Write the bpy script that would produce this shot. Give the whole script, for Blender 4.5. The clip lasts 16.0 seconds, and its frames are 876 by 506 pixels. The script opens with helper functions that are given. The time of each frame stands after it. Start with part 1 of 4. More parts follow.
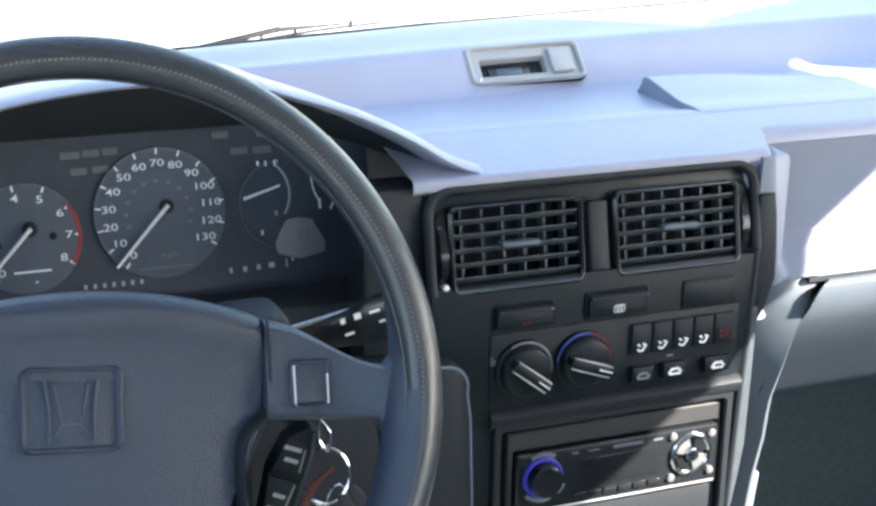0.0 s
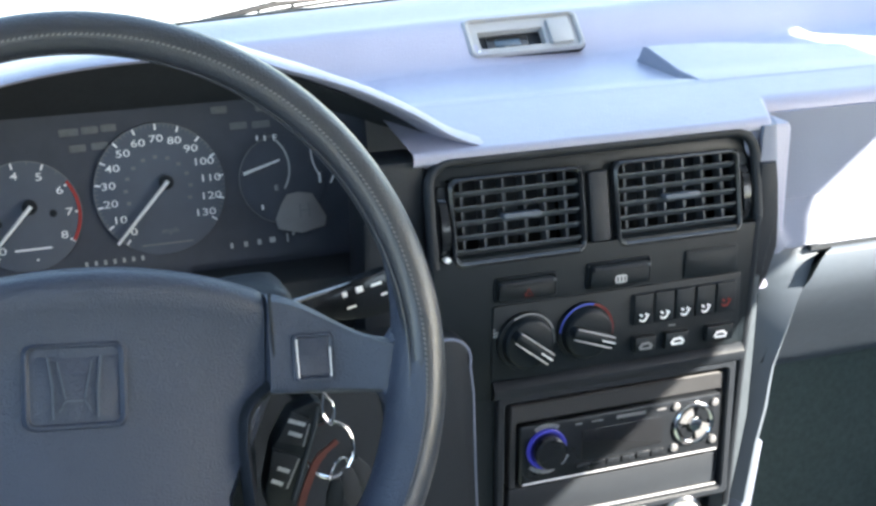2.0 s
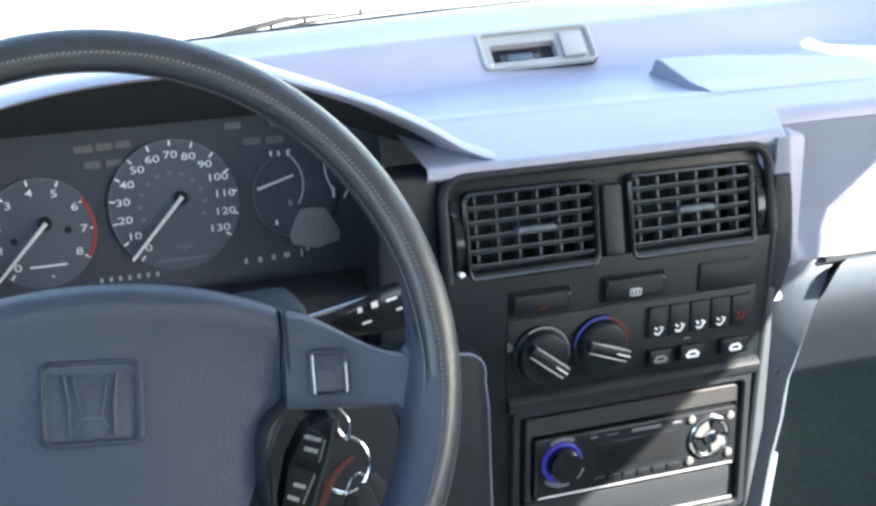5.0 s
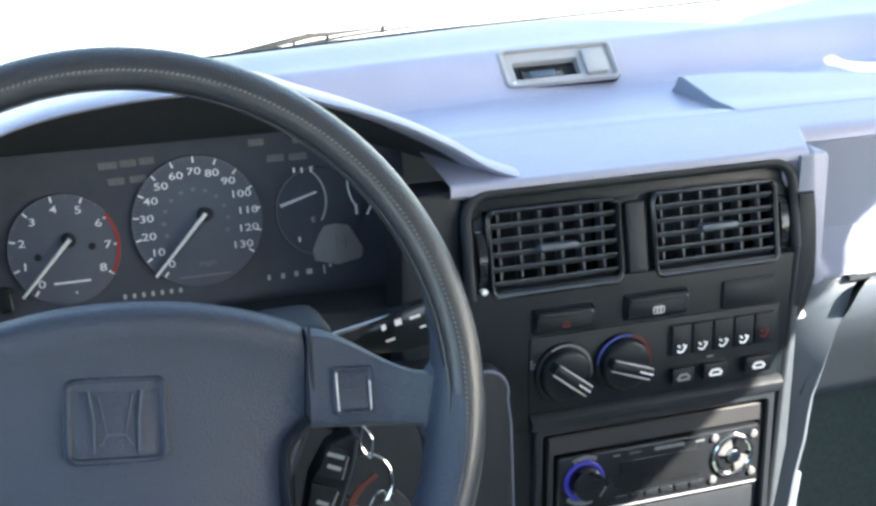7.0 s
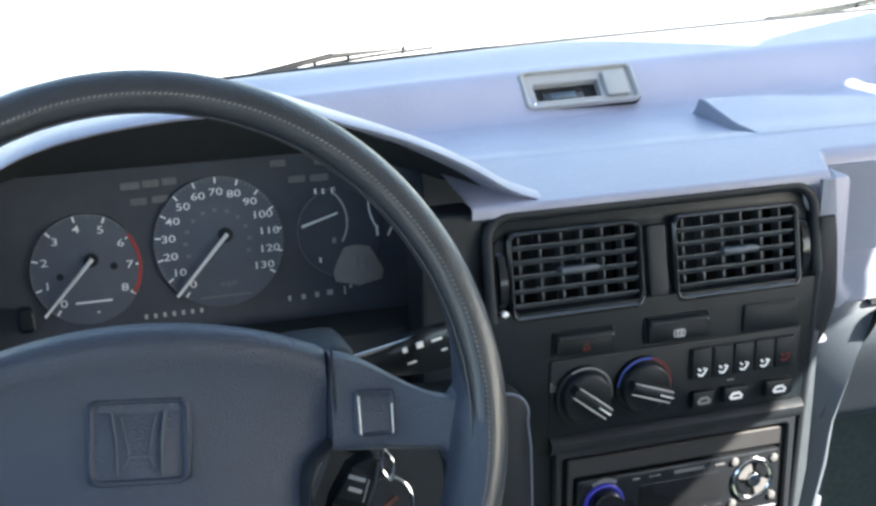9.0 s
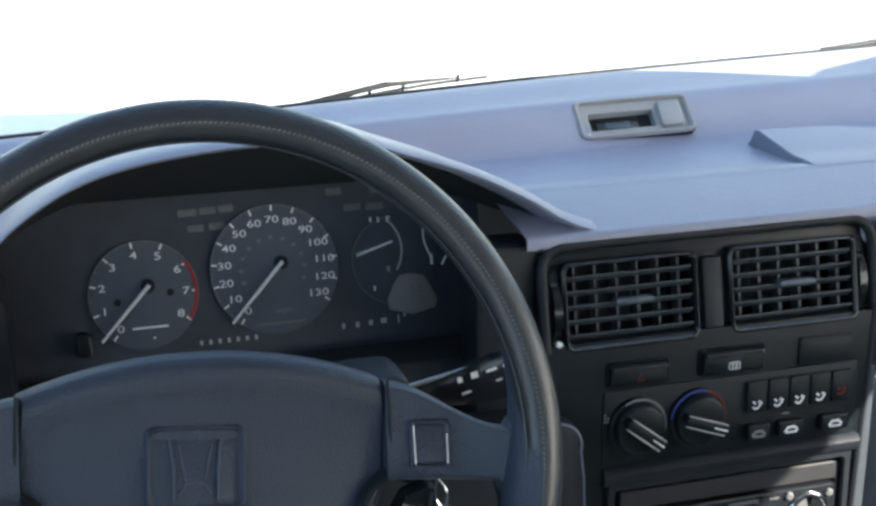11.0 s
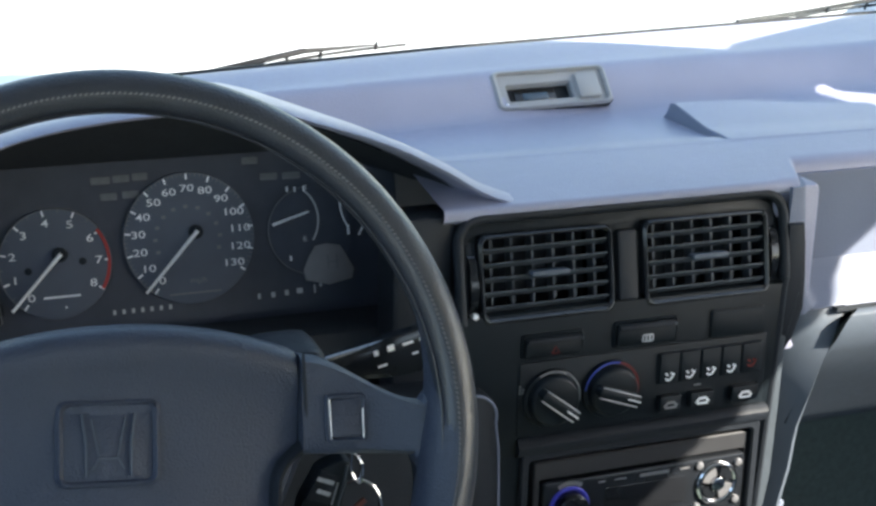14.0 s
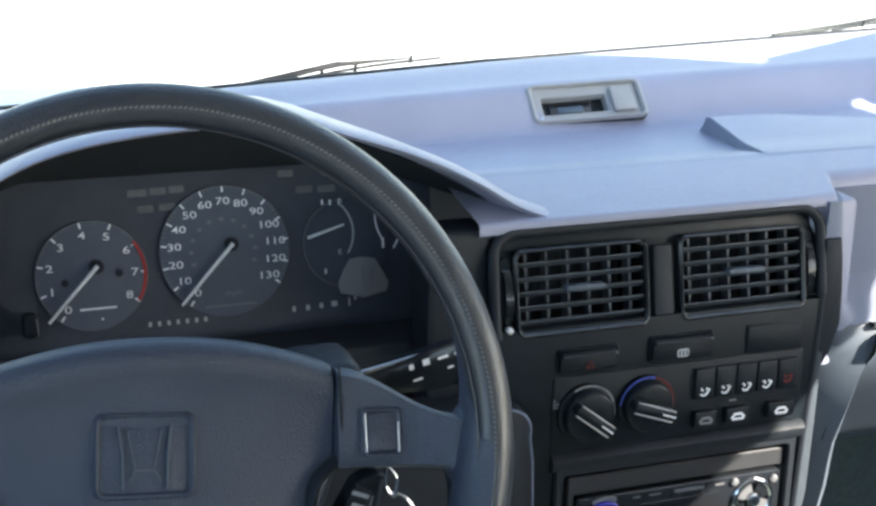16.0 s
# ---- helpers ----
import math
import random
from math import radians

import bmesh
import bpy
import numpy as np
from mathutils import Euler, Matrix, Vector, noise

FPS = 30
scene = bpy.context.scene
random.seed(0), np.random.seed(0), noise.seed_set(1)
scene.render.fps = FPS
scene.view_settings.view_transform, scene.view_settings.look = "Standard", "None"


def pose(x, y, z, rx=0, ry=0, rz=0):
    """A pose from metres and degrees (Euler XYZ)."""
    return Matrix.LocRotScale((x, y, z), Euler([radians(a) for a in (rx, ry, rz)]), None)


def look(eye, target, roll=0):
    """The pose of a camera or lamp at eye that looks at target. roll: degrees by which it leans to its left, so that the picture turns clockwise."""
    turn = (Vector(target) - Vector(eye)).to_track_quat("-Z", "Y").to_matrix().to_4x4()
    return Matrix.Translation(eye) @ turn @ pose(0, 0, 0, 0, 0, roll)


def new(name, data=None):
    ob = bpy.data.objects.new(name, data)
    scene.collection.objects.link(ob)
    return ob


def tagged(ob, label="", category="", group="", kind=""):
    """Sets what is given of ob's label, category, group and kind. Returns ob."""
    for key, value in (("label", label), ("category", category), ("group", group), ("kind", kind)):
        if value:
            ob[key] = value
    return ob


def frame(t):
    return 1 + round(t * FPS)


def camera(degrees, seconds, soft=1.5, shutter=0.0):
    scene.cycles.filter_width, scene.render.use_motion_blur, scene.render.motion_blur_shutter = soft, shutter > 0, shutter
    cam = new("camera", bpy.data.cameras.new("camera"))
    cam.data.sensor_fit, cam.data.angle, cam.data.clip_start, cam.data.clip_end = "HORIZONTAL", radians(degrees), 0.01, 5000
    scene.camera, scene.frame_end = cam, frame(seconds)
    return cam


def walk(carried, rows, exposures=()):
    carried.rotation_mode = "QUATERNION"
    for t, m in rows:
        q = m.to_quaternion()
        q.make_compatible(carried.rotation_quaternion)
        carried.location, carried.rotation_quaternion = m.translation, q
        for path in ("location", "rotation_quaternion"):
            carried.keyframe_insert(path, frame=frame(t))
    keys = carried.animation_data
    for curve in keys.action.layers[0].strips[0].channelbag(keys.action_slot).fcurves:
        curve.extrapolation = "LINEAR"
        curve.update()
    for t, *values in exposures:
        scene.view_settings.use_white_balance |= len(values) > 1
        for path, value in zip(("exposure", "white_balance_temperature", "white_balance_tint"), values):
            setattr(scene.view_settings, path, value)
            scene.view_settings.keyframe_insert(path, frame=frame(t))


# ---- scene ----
# ---------------------------------------------------------------- camera
PATH = [
    (0, -0.5012, -0.7961, 1.2678, 62.05, -4.245, -20.452),
    (0.5, -0.5004, -0.7963, 1.2664, 61.889, -4.18, -20.796),
    (1, -0.5003, -0.7979, 1.2643, 61.066, -4.225, -20.917),
    (1.5, -0.5015, -0.7956, 1.2642, 60.831, -4.131, -21.055),
    (2, -0.5017, -0.7954, 1.2651, 61.091, -3.603, -20.803),
    (2.5, -0.5032, -0.7942, 1.2642, 61.147, -3.432, -20.717),
    (3, -0.5029, -0.7946, 1.2645, 61.197, -3.392, -20.646),
    (3.5, -0.503, -0.7949, 1.2661, 61.256, -3.268, -20.645),
    (4, -0.503, -0.7944, 1.2661, 61.388, -3.155, -20.585),
    (6.5, -0.5058, -0.7927, 1.2678, 61.917, -3.11, -20.381),
    (7, -0.5068, -0.791, 1.2679, 62.089, -2.927, -19.863),
    (7.5, -0.5078, -0.7901, 1.2689, 62.105, -3.015, -19.667),
    (8, -0.5074, -0.7902, 1.27, 62.238, -2.974, -19.512),
    (8.5, -0.5094, -0.79, 1.2711, 62.501, -2.92, -19.48),
    (9, -0.5111, -0.7883, 1.2716, 62.71, -2.967, -19.191),
    (9.5, -0.5161, -0.7862, 1.2729, 63.187, -3.328, -17.931),
    (9.7, -0.5165, -0.7867, 1.271, 63.761, -3.074, -17.492),
    (12, -0.5164, -0.7851, 1.2765, 63.602, -2.589, -17.242),
    (12.5, -0.5175, -0.7834, 1.2764, 63.72, -2.479, -17.181),
    (13, -0.5177, -0.7826, 1.2765, 63.714, -1.956, -17.326),
    (13.5, -0.5163, -0.7818, 1.2818, 62.877, -3.96, -19.704),
    (14, -0.516, -0.7811, 1.2802, 62.246, -4.608, -20.04),
    (14.5, -0.5178, -0.7813, 1.2803, 62.358, -4.384, -19.314),
    (15, -0.5173, -0.7799, 1.2798, 62.364, -4.51, -19.345),
    (15.5, -0.5181, -0.7785, 1.2796, 62.524, -4.368, -19.134),
    (16, -0.519, -0.7788, 1.2806, 62.636, -4.288, -18.844),
]
cam = camera(34.08, 16.0, soft=2.8)
walk(cam, [(r[0], pose(*r[1:])) for r in PATH],
     exposures=[(t, e, 7250 if t < 9.5 else 7150, 8.5) for t, e in ((0.0, 2.8), (2.0, 2.9), (4.0, 3.05), (7.0, 2.85), (9.0, 2.55), (9.7, 2.3), (12.0, 1.8), (13.0, 1.78),
                                              (13.5, 1.85), (14.0, 1.95), (14.5, 2.1), (15.0, 2.18), (16.0, 2.28))])

# The dashboard is drawn in its own upright frame (x right, y forward, z up, origin in the middle of the radio);
# DASH leans that frame back and lifts it to its height over the road.
LEAN = radians(10)
DASH = Matrix.Translation((0, 0, 0.60)) @ Matrix.Rotation(-LEAN, 4, "X")

# ---------------------------------------------------------------- light
SUN_WAY = Vector((0.69, -0.44, 0.573)).normalized()
world = bpy.data.worlds.new("sky")
scene.world = world
world.use_nodes = True
wn, wl = world.node_tree.nodes, world.node_tree.links
sky = wn.new("ShaderNodeTexSky")
sky.sky_type = "NISHITA"
sky.sun_disc = False
sky.sun_elevation = math.asin(SUN_WAY.z)
sky.sun_rotation = math.atan2(SUN_WAY.x, SUN_WAY.y)
wl.new(sky.outputs[0], wn["Background"].inputs[0])
wn["Background"].inputs[1].default_value = 0.15
sun = new("sun", bpy.data.lights.new("sun", "SUN"))
sun.data.energy = 5.0
sun.data.angle = radians(0.5)
sun.data.color = (1.0, 0.97, 0.93)
sun.matrix_world = look(SUN_WAY * 10, (0, 0, 0))


# ---------------------------------------------------------------- materials
def material(name, base, rough=0.5, metal=0.0, vary=0.12, scale=40.0, bump=0.0, bump_scale=600.0, spec=0.5, coat=0.0, emit=None):
    """A surface with cloudy variation of its tone, fine wear in its gloss, and a grain."""
    m = bpy.data.materials.new(name)
    m.use_nodes = True
    n, l = m.node_tree.nodes, m.node_tree.links
    b = n["Principled BSDF"]
    tc = n.new("ShaderNodeTexCoord")
    big = n.new("ShaderNodeTexNoise")
    big.inputs["Scale"].default_value = scale
    big.inputs["Detail"].default_value = 5
    l.new(tc.outputs["Object"], big.inputs["Vector"])
    mix = n.new("ShaderNodeMix")
    mix.data_type = "RGBA"
    mix.inputs[6].default_value = (*[c * (1 - vary) for c in base], 1)
    mix.inputs[7].default_value = (*[min(1, c * (1 + vary)) for c in base], 1)
    l.new(big.outputs["Fac"], mix.inputs[0])
    l.new(mix.outputs[2], b.inputs["Base Color"])
    fine = n.new("ShaderNodeTexNoise")
    fine.inputs["Scale"].default_value = scale * 7
    fine.inputs["Detail"].default_value = 3
    l.new(tc.outputs["Object"], fine.inputs["Vector"])
    ro = n.new("ShaderNodeMapRange")
    ro.inputs["To Min"].default_value = max(0.02, rough - 0.08)
    ro.inputs["To Max"].default_value = min(1, rough + 0.08)
    l.new(fine.outputs["Fac"], ro.inputs["Value"])
    l.new(ro.outputs[0], b.inputs["Roughness"])
    b.inputs["Metallic"].default_value = metal
    b.inputs["Specular IOR Level"].default_value = spec
    b.inputs["Coat Weight"].default_value = coat
    b.inputs["Coat Roughness"].default_value = 0.14
    if bump:
        g = n.new("ShaderNodeTexVoronoi")
        g.inputs["Scale"].default_value = bump_scale
        l.new(tc.outputs["Object"], g.inputs["Vector"])
        bu = n.new("ShaderNodeBump")
        bu.inputs["Strength"].default_value = bump
        bu.inputs["Distance"].default_value = 0.0006
        l.new(g.outputs["Distance"], bu.inputs["Height"])
        l.new(bu.outputs["Normal"], b.inputs["Normal"])
    if emit:
        b.inputs["Emission Color"].default_value = (*emit[0], 1)
        b.inputs["Emission Strength"].default_value = emit[1]
    return m


def glass(name, gloss):
    m = bpy.data.materials.new(name)
    m.use_nodes = True
    n, l = m.node_tree.nodes, m.node_tree.links
    tr, gl, mx = n.new("ShaderNodeBsdfTransparent"), n.new("ShaderNodeBsdfGlossy"), n.new("ShaderNodeMixShader")
    gl.inputs["Roughness"].default_value = 0.02
    tr.inputs["Color"].default_value = (0.93, 0.96, 0.95, 1)
    mx.inputs[0].default_value = gloss
    l.new(tr.outputs[0], mx.inputs[1])
    l.new(gl.outputs[0], mx.inputs[2])
    l.new(mx.outputs[0], n["Material Output"].inputs[0])
    return m


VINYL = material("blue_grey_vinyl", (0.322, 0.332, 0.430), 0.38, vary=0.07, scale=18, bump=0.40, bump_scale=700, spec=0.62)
# The dashboard top's vinyl again, its base lowered to stand in for shade.
DIMMED_VINYL = material("dimmed_blue_grey_vinyl", (0.165, 0.190, 0.255), 0.5, vary=0.08, scale=18, bump=0.35, bump_scale=900)
# Base kept dark so that the side strip and glove lid look shaded.
TRIM = material("dimmed_blue_trim", (0.078, 0.097, 0.122), 0.5, vary=0.08, scale=25, bump=0.25, bump_scale=900)
HUB = material("dark_blue_hub_vinyl", (0.037, 0.048, 0.074), 0.40, vary=0.1, scale=30, bump=0.6, bump_scale=800, spec=0.55)
LEATHER = material("black_leather", (0.034, 0.040, 0.051), 0.34, vary=0.2, scale=60, bump=0.45, bump_scale=750, spec=0.5, coat=0.3)
STITCH = material("grey_stitching", (0.15, 0.155, 0.16), 0.6, vary=0.3, scale=200)
BLACK = material("black_plastic", (0.0085, 0.0125, 0.0160), 0.38, vary=0.2, scale=50, bump=0.25, bump_scale=1200, spec=0.28)
DEEP = material("matt_black_plastic", (0.023, 0.028, 0.034), 0.75, vary=0.2, scale=50, spec=0.28)
GLOSSY = material("glossy_black_plastic", (0.013, 0.015, 0.018), 0.16, vary=0.2, scale=60)
SLAT = material("dark_grey_slat_plastic", (0.058, 0.070, 0.082), 0.3, vary=0.2, scale=80, spec=0.28)
KNEE = material("charcoal_panel_plastic", (0.017, 0.021, 0.027), 0.5, vary=0.15, scale=40, bump=0.3, bump_scale=1000, spec=0.28)
DIAL = material("charcoal_dial_face", (0.112, 0.130, 0.162), 0.6, vary=0.12, scale=60, spec=0.28)
CLUSTER = material("black_dial_panel", (0.066, 0.075, 0.095), 0.55, vary=0.2, scale=60, spec=0.28)
WHITE = material("white_print", (0.94, 0.95, 0.96), 0.6, vary=0.08, scale=300)
DIMWHITE = material("faded_grey_print", (0.19, 0.195, 0.20), 0.6, vary=0.15, scale=300)
LINES = material("grey_white_print", (0.45, 0.46, 0.47), 0.6, vary=0.15, scale=300)
RED = material("red_print", (0.45, 0.05, 0.045), 0.6, vary=0.1, scale=300)
DARKRED = material("dark_red_print", (0.16, 0.015, 0.012), 0.6, vary=0.1, scale=300)
BLUE = material("blue_print", (0.04, 0.07, 0.35), 0.6, vary=0.1, scale=300)
LAMP = material("unlit_lamp_lens", (0.13, 0.137, 0.145), 0.5, vary=0.3, scale=400)
AMBERGREY = material("grey_warning_lens", (0.26, 0.25, 0.25), 0.4, vary=0.1, scale=100)
CHROME = material("chrome", (0.75, 0.75, 0.76), 0.12, metal=1.0, vary=0.06, scale=80)
SILVER = material("silver_plastic", (0.42, 0.42, 0.43), 0.3, metal=0.7, vary=0.12, scale=90)
GREYMETAL = material("grey_radio_metal", (0.040, 0.041, 0.044), 0.42, metal=0.0, vary=0.12, scale=90, spec=0.3)
BEZEL = material("pale_grey_clock_plastic", (0.36, 0.365, 0.365), 0.4, vary=0.08, scale=60)
LCD = material("clock_display_glass", (0.05, 0.085, 0.12), 0.15, vary=0.1, scale=100)
SCREEN = material("dark_display_glass", (0.012, 0.013, 0.015), 0.08, vary=0.1, scale=100)
BLUELIGHT = material("blue_lit_ring", (0.04, 0.045, 0.22), 0.3, emit=((0.05, 0.06, 1.0), 0.03))
CARPET = material("dark_green_grey_carpet", (0.112, 0.148, 0.132), 0.95, vary=0.35, scale=150, bump=1.0, bump_scale=900)
LINING = material("blue_grey_headlining", (0.36, 0.39, 0.44), 0.9, vary=0.06, scale=60, bump=0.3)
DOORCARD = material("blue_grey_door_fabric", (0.16, 0.19, 0.24), 0.8, vary=0.12, scale=60, bump=0.4)
RUBBER = material("black_rubber", (0.014, 0.015, 0.016), 0.7, vary=0.2, scale=60)
PAINT = material("white_car_paint", (0.78, 0.78, 0.76), 0.2, vary=0.03, scale=6, coat=0.6)
CONCRETE = material("pale_concrete", (0.47, 0.465, 0.45), 0.9, vary=0.14, scale=1.2, bump=0.5, bump_scale=60)
LEATHER_RED = material("red_leather_tag", (0.11, 0.028, 0.022), 0.5, vary=0.25, scale=120)
GLASS = glass("window_glass", 0.04)

# ---------------------------------------------------------------- building helpers
ORIGIN = {}
FLAT = Matrix(((1, 0, 0, 0), (0, 0, -1, 0), (0, 1, 0, 0), (0, 0, 0, 1)))  # (u, v, w) to x = u, z = v, y = -w


def leaning(x, y, z, tilt, roll=0.0):
    """A frame (u right, v up, w towards the driver) at a place of the dashboard, its top tilted forward."""
    return Matrix.Translation((x, y, z)) @ Matrix.Rotation(radians(-tilt), 4, "X") @ FLAT @ Matrix.Rotation(radians(roll), 4, "Z")


def thing(name, base, label, category, group="", kind=""):
    ob = new(name)
    ob.empty_display_size = 0.05
    ob.location = DASH @ Vector(base)
    ORIGIN[ob] = ob.location.copy()
    return tagged(ob, label, category, group, kind)


def part(name, bm, mat, parent=None, label="", m=None, smooth=True, in_world=False):
    """Links a bmesh as one mesh object under a thing or a part. m: its frame on the dashboard."""
    full = Matrix() if in_world else DASH
    if m is not None:
        full = full @ m
    bm.transform(full)
    off = ORIGIN.get(parent, Vector((0, 0, 0)))
    bm.transform(Matrix.Translation(-off))
    bmesh.ops.recalc_face_normals(bm, faces=bm.faces)
    me = bpy.data.meshes.new(name)
    bm.to_mesh(me)
    bm.free()
    me.materials.append(mat)
    if smooth:
        for p in me.polygons:
            p.use_smooth = True
        me.set_sharp_from_angle(angle=radians(38))
    ob = new(name, me)
    if parent:
        ob.parent = parent
        ORIGIN[ob] = off
    if label:
        ob["label"] = label
    return ob


def rrect(u0, u1, v0, v1, r, n=5):
    pts = []
    for cx, cy, a in ((u1 - r, v1 - r, 0), (u0 + r, v1 - r, 90), (u0 + r, v0 + r, 180), (u1 - r, v0 + r, 270)):
        for k in range(n + 1):
            t = radians(a + 90 * k / n)
            pts.append((cx + r * math.cos(t), cy + r * math.sin(t)))
    return pts


def circle(cu, cv, r, n=40, a0=0.0):
    return [(cu + r * math.cos(a0 + 2 * math.pi * k / n), cv + r * math.sin(a0 + 2 * math.pi * k / n)) for k in range(n)]


def inset(pts, d):
    out, n = [], len(pts)
    area = sum(pts[i][0] * pts[(i + 1) % n][1] - pts[(i + 1) % n][0] * pts[i][1] for i in range(n))
    s = 1 if area > 0 else -1
    for i in range(n):
        p, q, r = Vector(pts[i - 1]), Vector(pts[i]), Vector(pts[(i + 1) % n])
        a, b = (q - p), (r - q)
        na, nb = Vector((-a.y, a.x)), Vector((-b.y, b.x))
        na = na.normalized() if na.length > 1e-9 else nb.normalized()
        nb = nb.normalized() if nb.length > 1e-9 else na
        m = na + nb
        m = m.normalized() if m.length > 1e-6 else na
        k = 1 / max(0.5, m.dot(na))
        q = q + m * d * s * k
        out.append((q.x, q.y))
    return out


def rings(bm, loops, close=True, cap_start=False, cap_end=False):
    """Skins a row of loops of equal length."""
    vs = [[bm.verts.new(p) for p in lo] for lo in loops]
    n = len(vs[0])
    for a, b in zip(vs, vs[1:]):
        for i in range(n if close else n - 1):
            j = (i + 1) % n
            bm.faces.new((a[i], a[j], b[j], b[i]))
    if cap_start:
        bm.faces.new(vs[0])
    if cap_end:
        bm.faces.new(vs[-1])
    return bm


def plate(outline, w0, w1, bevel=0.001, bm=None, dish=0.0):
    """A slab with rounded front edges."""
    bm = bm or bmesh.new()
    lo = [(outline, w0), (outline, w1 - bevel), (inset(outline, bevel * 0.3), w1 - bevel * 0.3), (inset(outline, bevel), w1)]
    if dish:
        lo.append((inset(outline, bevel + abs(dish)), w1 - dish))
    return rings(bm, [[(u, v, w) for u, v in o] for o, w in lo], cap_start=True, cap_end=True)


def frame_ring(outer, inner, w0, w1, bevel=0.001, bm=None, depth=None):
    """A frame with a hole; the hole's wall goes down to depth."""
    bm = bm or bmesh.new()
    depth = w0 if depth is None else depth
    lo = [(outer, w0), (outer, w1 - bevel), (inset(outer, bevel), w1), (inset(inner, -bevel), w1), (inner, w1 - bevel), (inner, depth)]
    return rings(bm, [[(u, v, w) for u, v in o] for o, w in lo])


def box(x0, x1, y0, y1, z0, z1, bevel=0.0, bm=None, seg=2):
    b2 = bmesh.new()
    bmesh.ops.create_cube(b2, size=1)
    bmesh.ops.scale(b2, vec=(x1 - x0, y1 - y0, z1 - z0), verts=b2.verts)
    bmesh.ops.translate(b2, vec=((x0 + x1) / 2, (y0 + y1) / 2, (z0 + z1) / 2), verts=b2.verts)
    if bevel:
        bmesh.ops.bevel(b2, geom=b2.edges[:], offset=bevel, segments=seg, profile=0.6, affect="EDGES")
    if bm is None:
        return b2
    me = bpy.data.meshes.new("tmp")
    b2.to_mesh(me)
    b2.free()
    bm.from_mesh(me)
    bpy.data.meshes.remove(me)
    return bm


def tube(path, radius, n=10, closed=False, bm=None, flat=1.0):
    """A round bar along a path; radius may be a list."""
    bm = bm or bmesh.new()
    pts = [Vector(p) for p in path]
    rad = radius if isinstance(radius, (list, tuple)) else [radius] * len(pts)
    loops, side = [], None
    for i, p in enumerate(pts):
        a = pts[i - 1] if i or closed else p
        b = pts[(i + 1) % len(pts)] if i + 1 < len(pts) or closed else p
        d = (b - a).normalized()
        if side is None:
            side = d.orthogonal().normalized()
        side = (side - d * side.dot(d)).normalized()
        up = d.cross(side)
        loops.append([p + (side * math.cos(t) + up * math.sin(t) * flat) * rad[i] for t in [2 * math.pi * k / n for k in range(n)]])
    if closed:
        loops.append(loops[0])
        rings(bm, loops)
        bmesh.ops.remove_doubles(bm, verts=bm.verts, dist=1e-6)
        return bm
    return rings(bm, loops, cap_start=True, cap_end=True)


def spline(points, n):
    """A smooth run through a few points."""
    P = [Vector(p) for p in points]
    P = [P[0] * 2 - P[1], *P, P[-1] * 2 - P[-2]]
    out = []
    segs = len(P) - 3
    for k in range(n + 1):
        t = k / n * segs
        i = min(int(t), segs - 1)
        t -= i
        a, b, c, d = P[i:i + 4]
        out.append(0.5 * (2 * b + (c - a) * t + (2 * a - 5 * b + 4 * c - d) * t * t + (3 * b - a - 3 * c + d) * t ** 3))
    return out


def smoothstep(a, b, x):
    t = max(0.0, min(1.0, (x - a) / (b - a)))
    return t * t * (3 - 2 * t)


def sheet(rows, thick=0.0):
    """A grid of points as one surface, with a back at its thickness."""
    bm = bmesh.new()
    rings(bm, rows, close=False)
    if thick:
        bmesh.ops.recalc_face_normals(bm, faces=bm.faces)
        bmesh.ops.solidify(bm, geom=bm.faces[:], thickness=thick)
    return bm


def bars(rects, w, h=0.0004):
    """Small raised prints: (u0, u1, v0, v1) each."""
    bm = bmesh.new()
    for u0, u1, v0, v1 in rects:
        rings(bm, [[(u0, v0, z), (u1, v0, z), (u1, v1, z), (u0, v1, z)] for z in (w, w + h)], cap_end=True)
    return bm


def word(text, size, u, v, w, wide=1.0):
    """Printed characters, middle at (u, v)."""
    cu = bpy.data.curves.new("word", "FONT")
    cu.body, cu.size, cu.align_x, cu.align_y, cu.extrude, cu.resolution_u, cu.offset = text, size, "CENTER", "CENTER", 0.00015, 3, 0.00003
    ob = bpy.data.objects.new("word", cu)
    scene.collection.objects.link(ob)
    me = bpy.data.meshes.new_from_object(ob.evaluated_get(bpy.context.evaluated_depsgraph_get()))
    bpy.data.objects.remove(ob)
    bm = bmesh.new()
    bm.from_mesh(me)
    bpy.data.meshes.remove(me)
    bmesh.ops.remove_doubles(bm, verts=bm.verts, dist=1e-6)
    bmesh.ops.scale(bm, vec=(wide, 1, 1), verts=bm.verts)
    bmesh.ops.translate(bm, vec=(u, v, w), verts=bm.verts)
    return bm


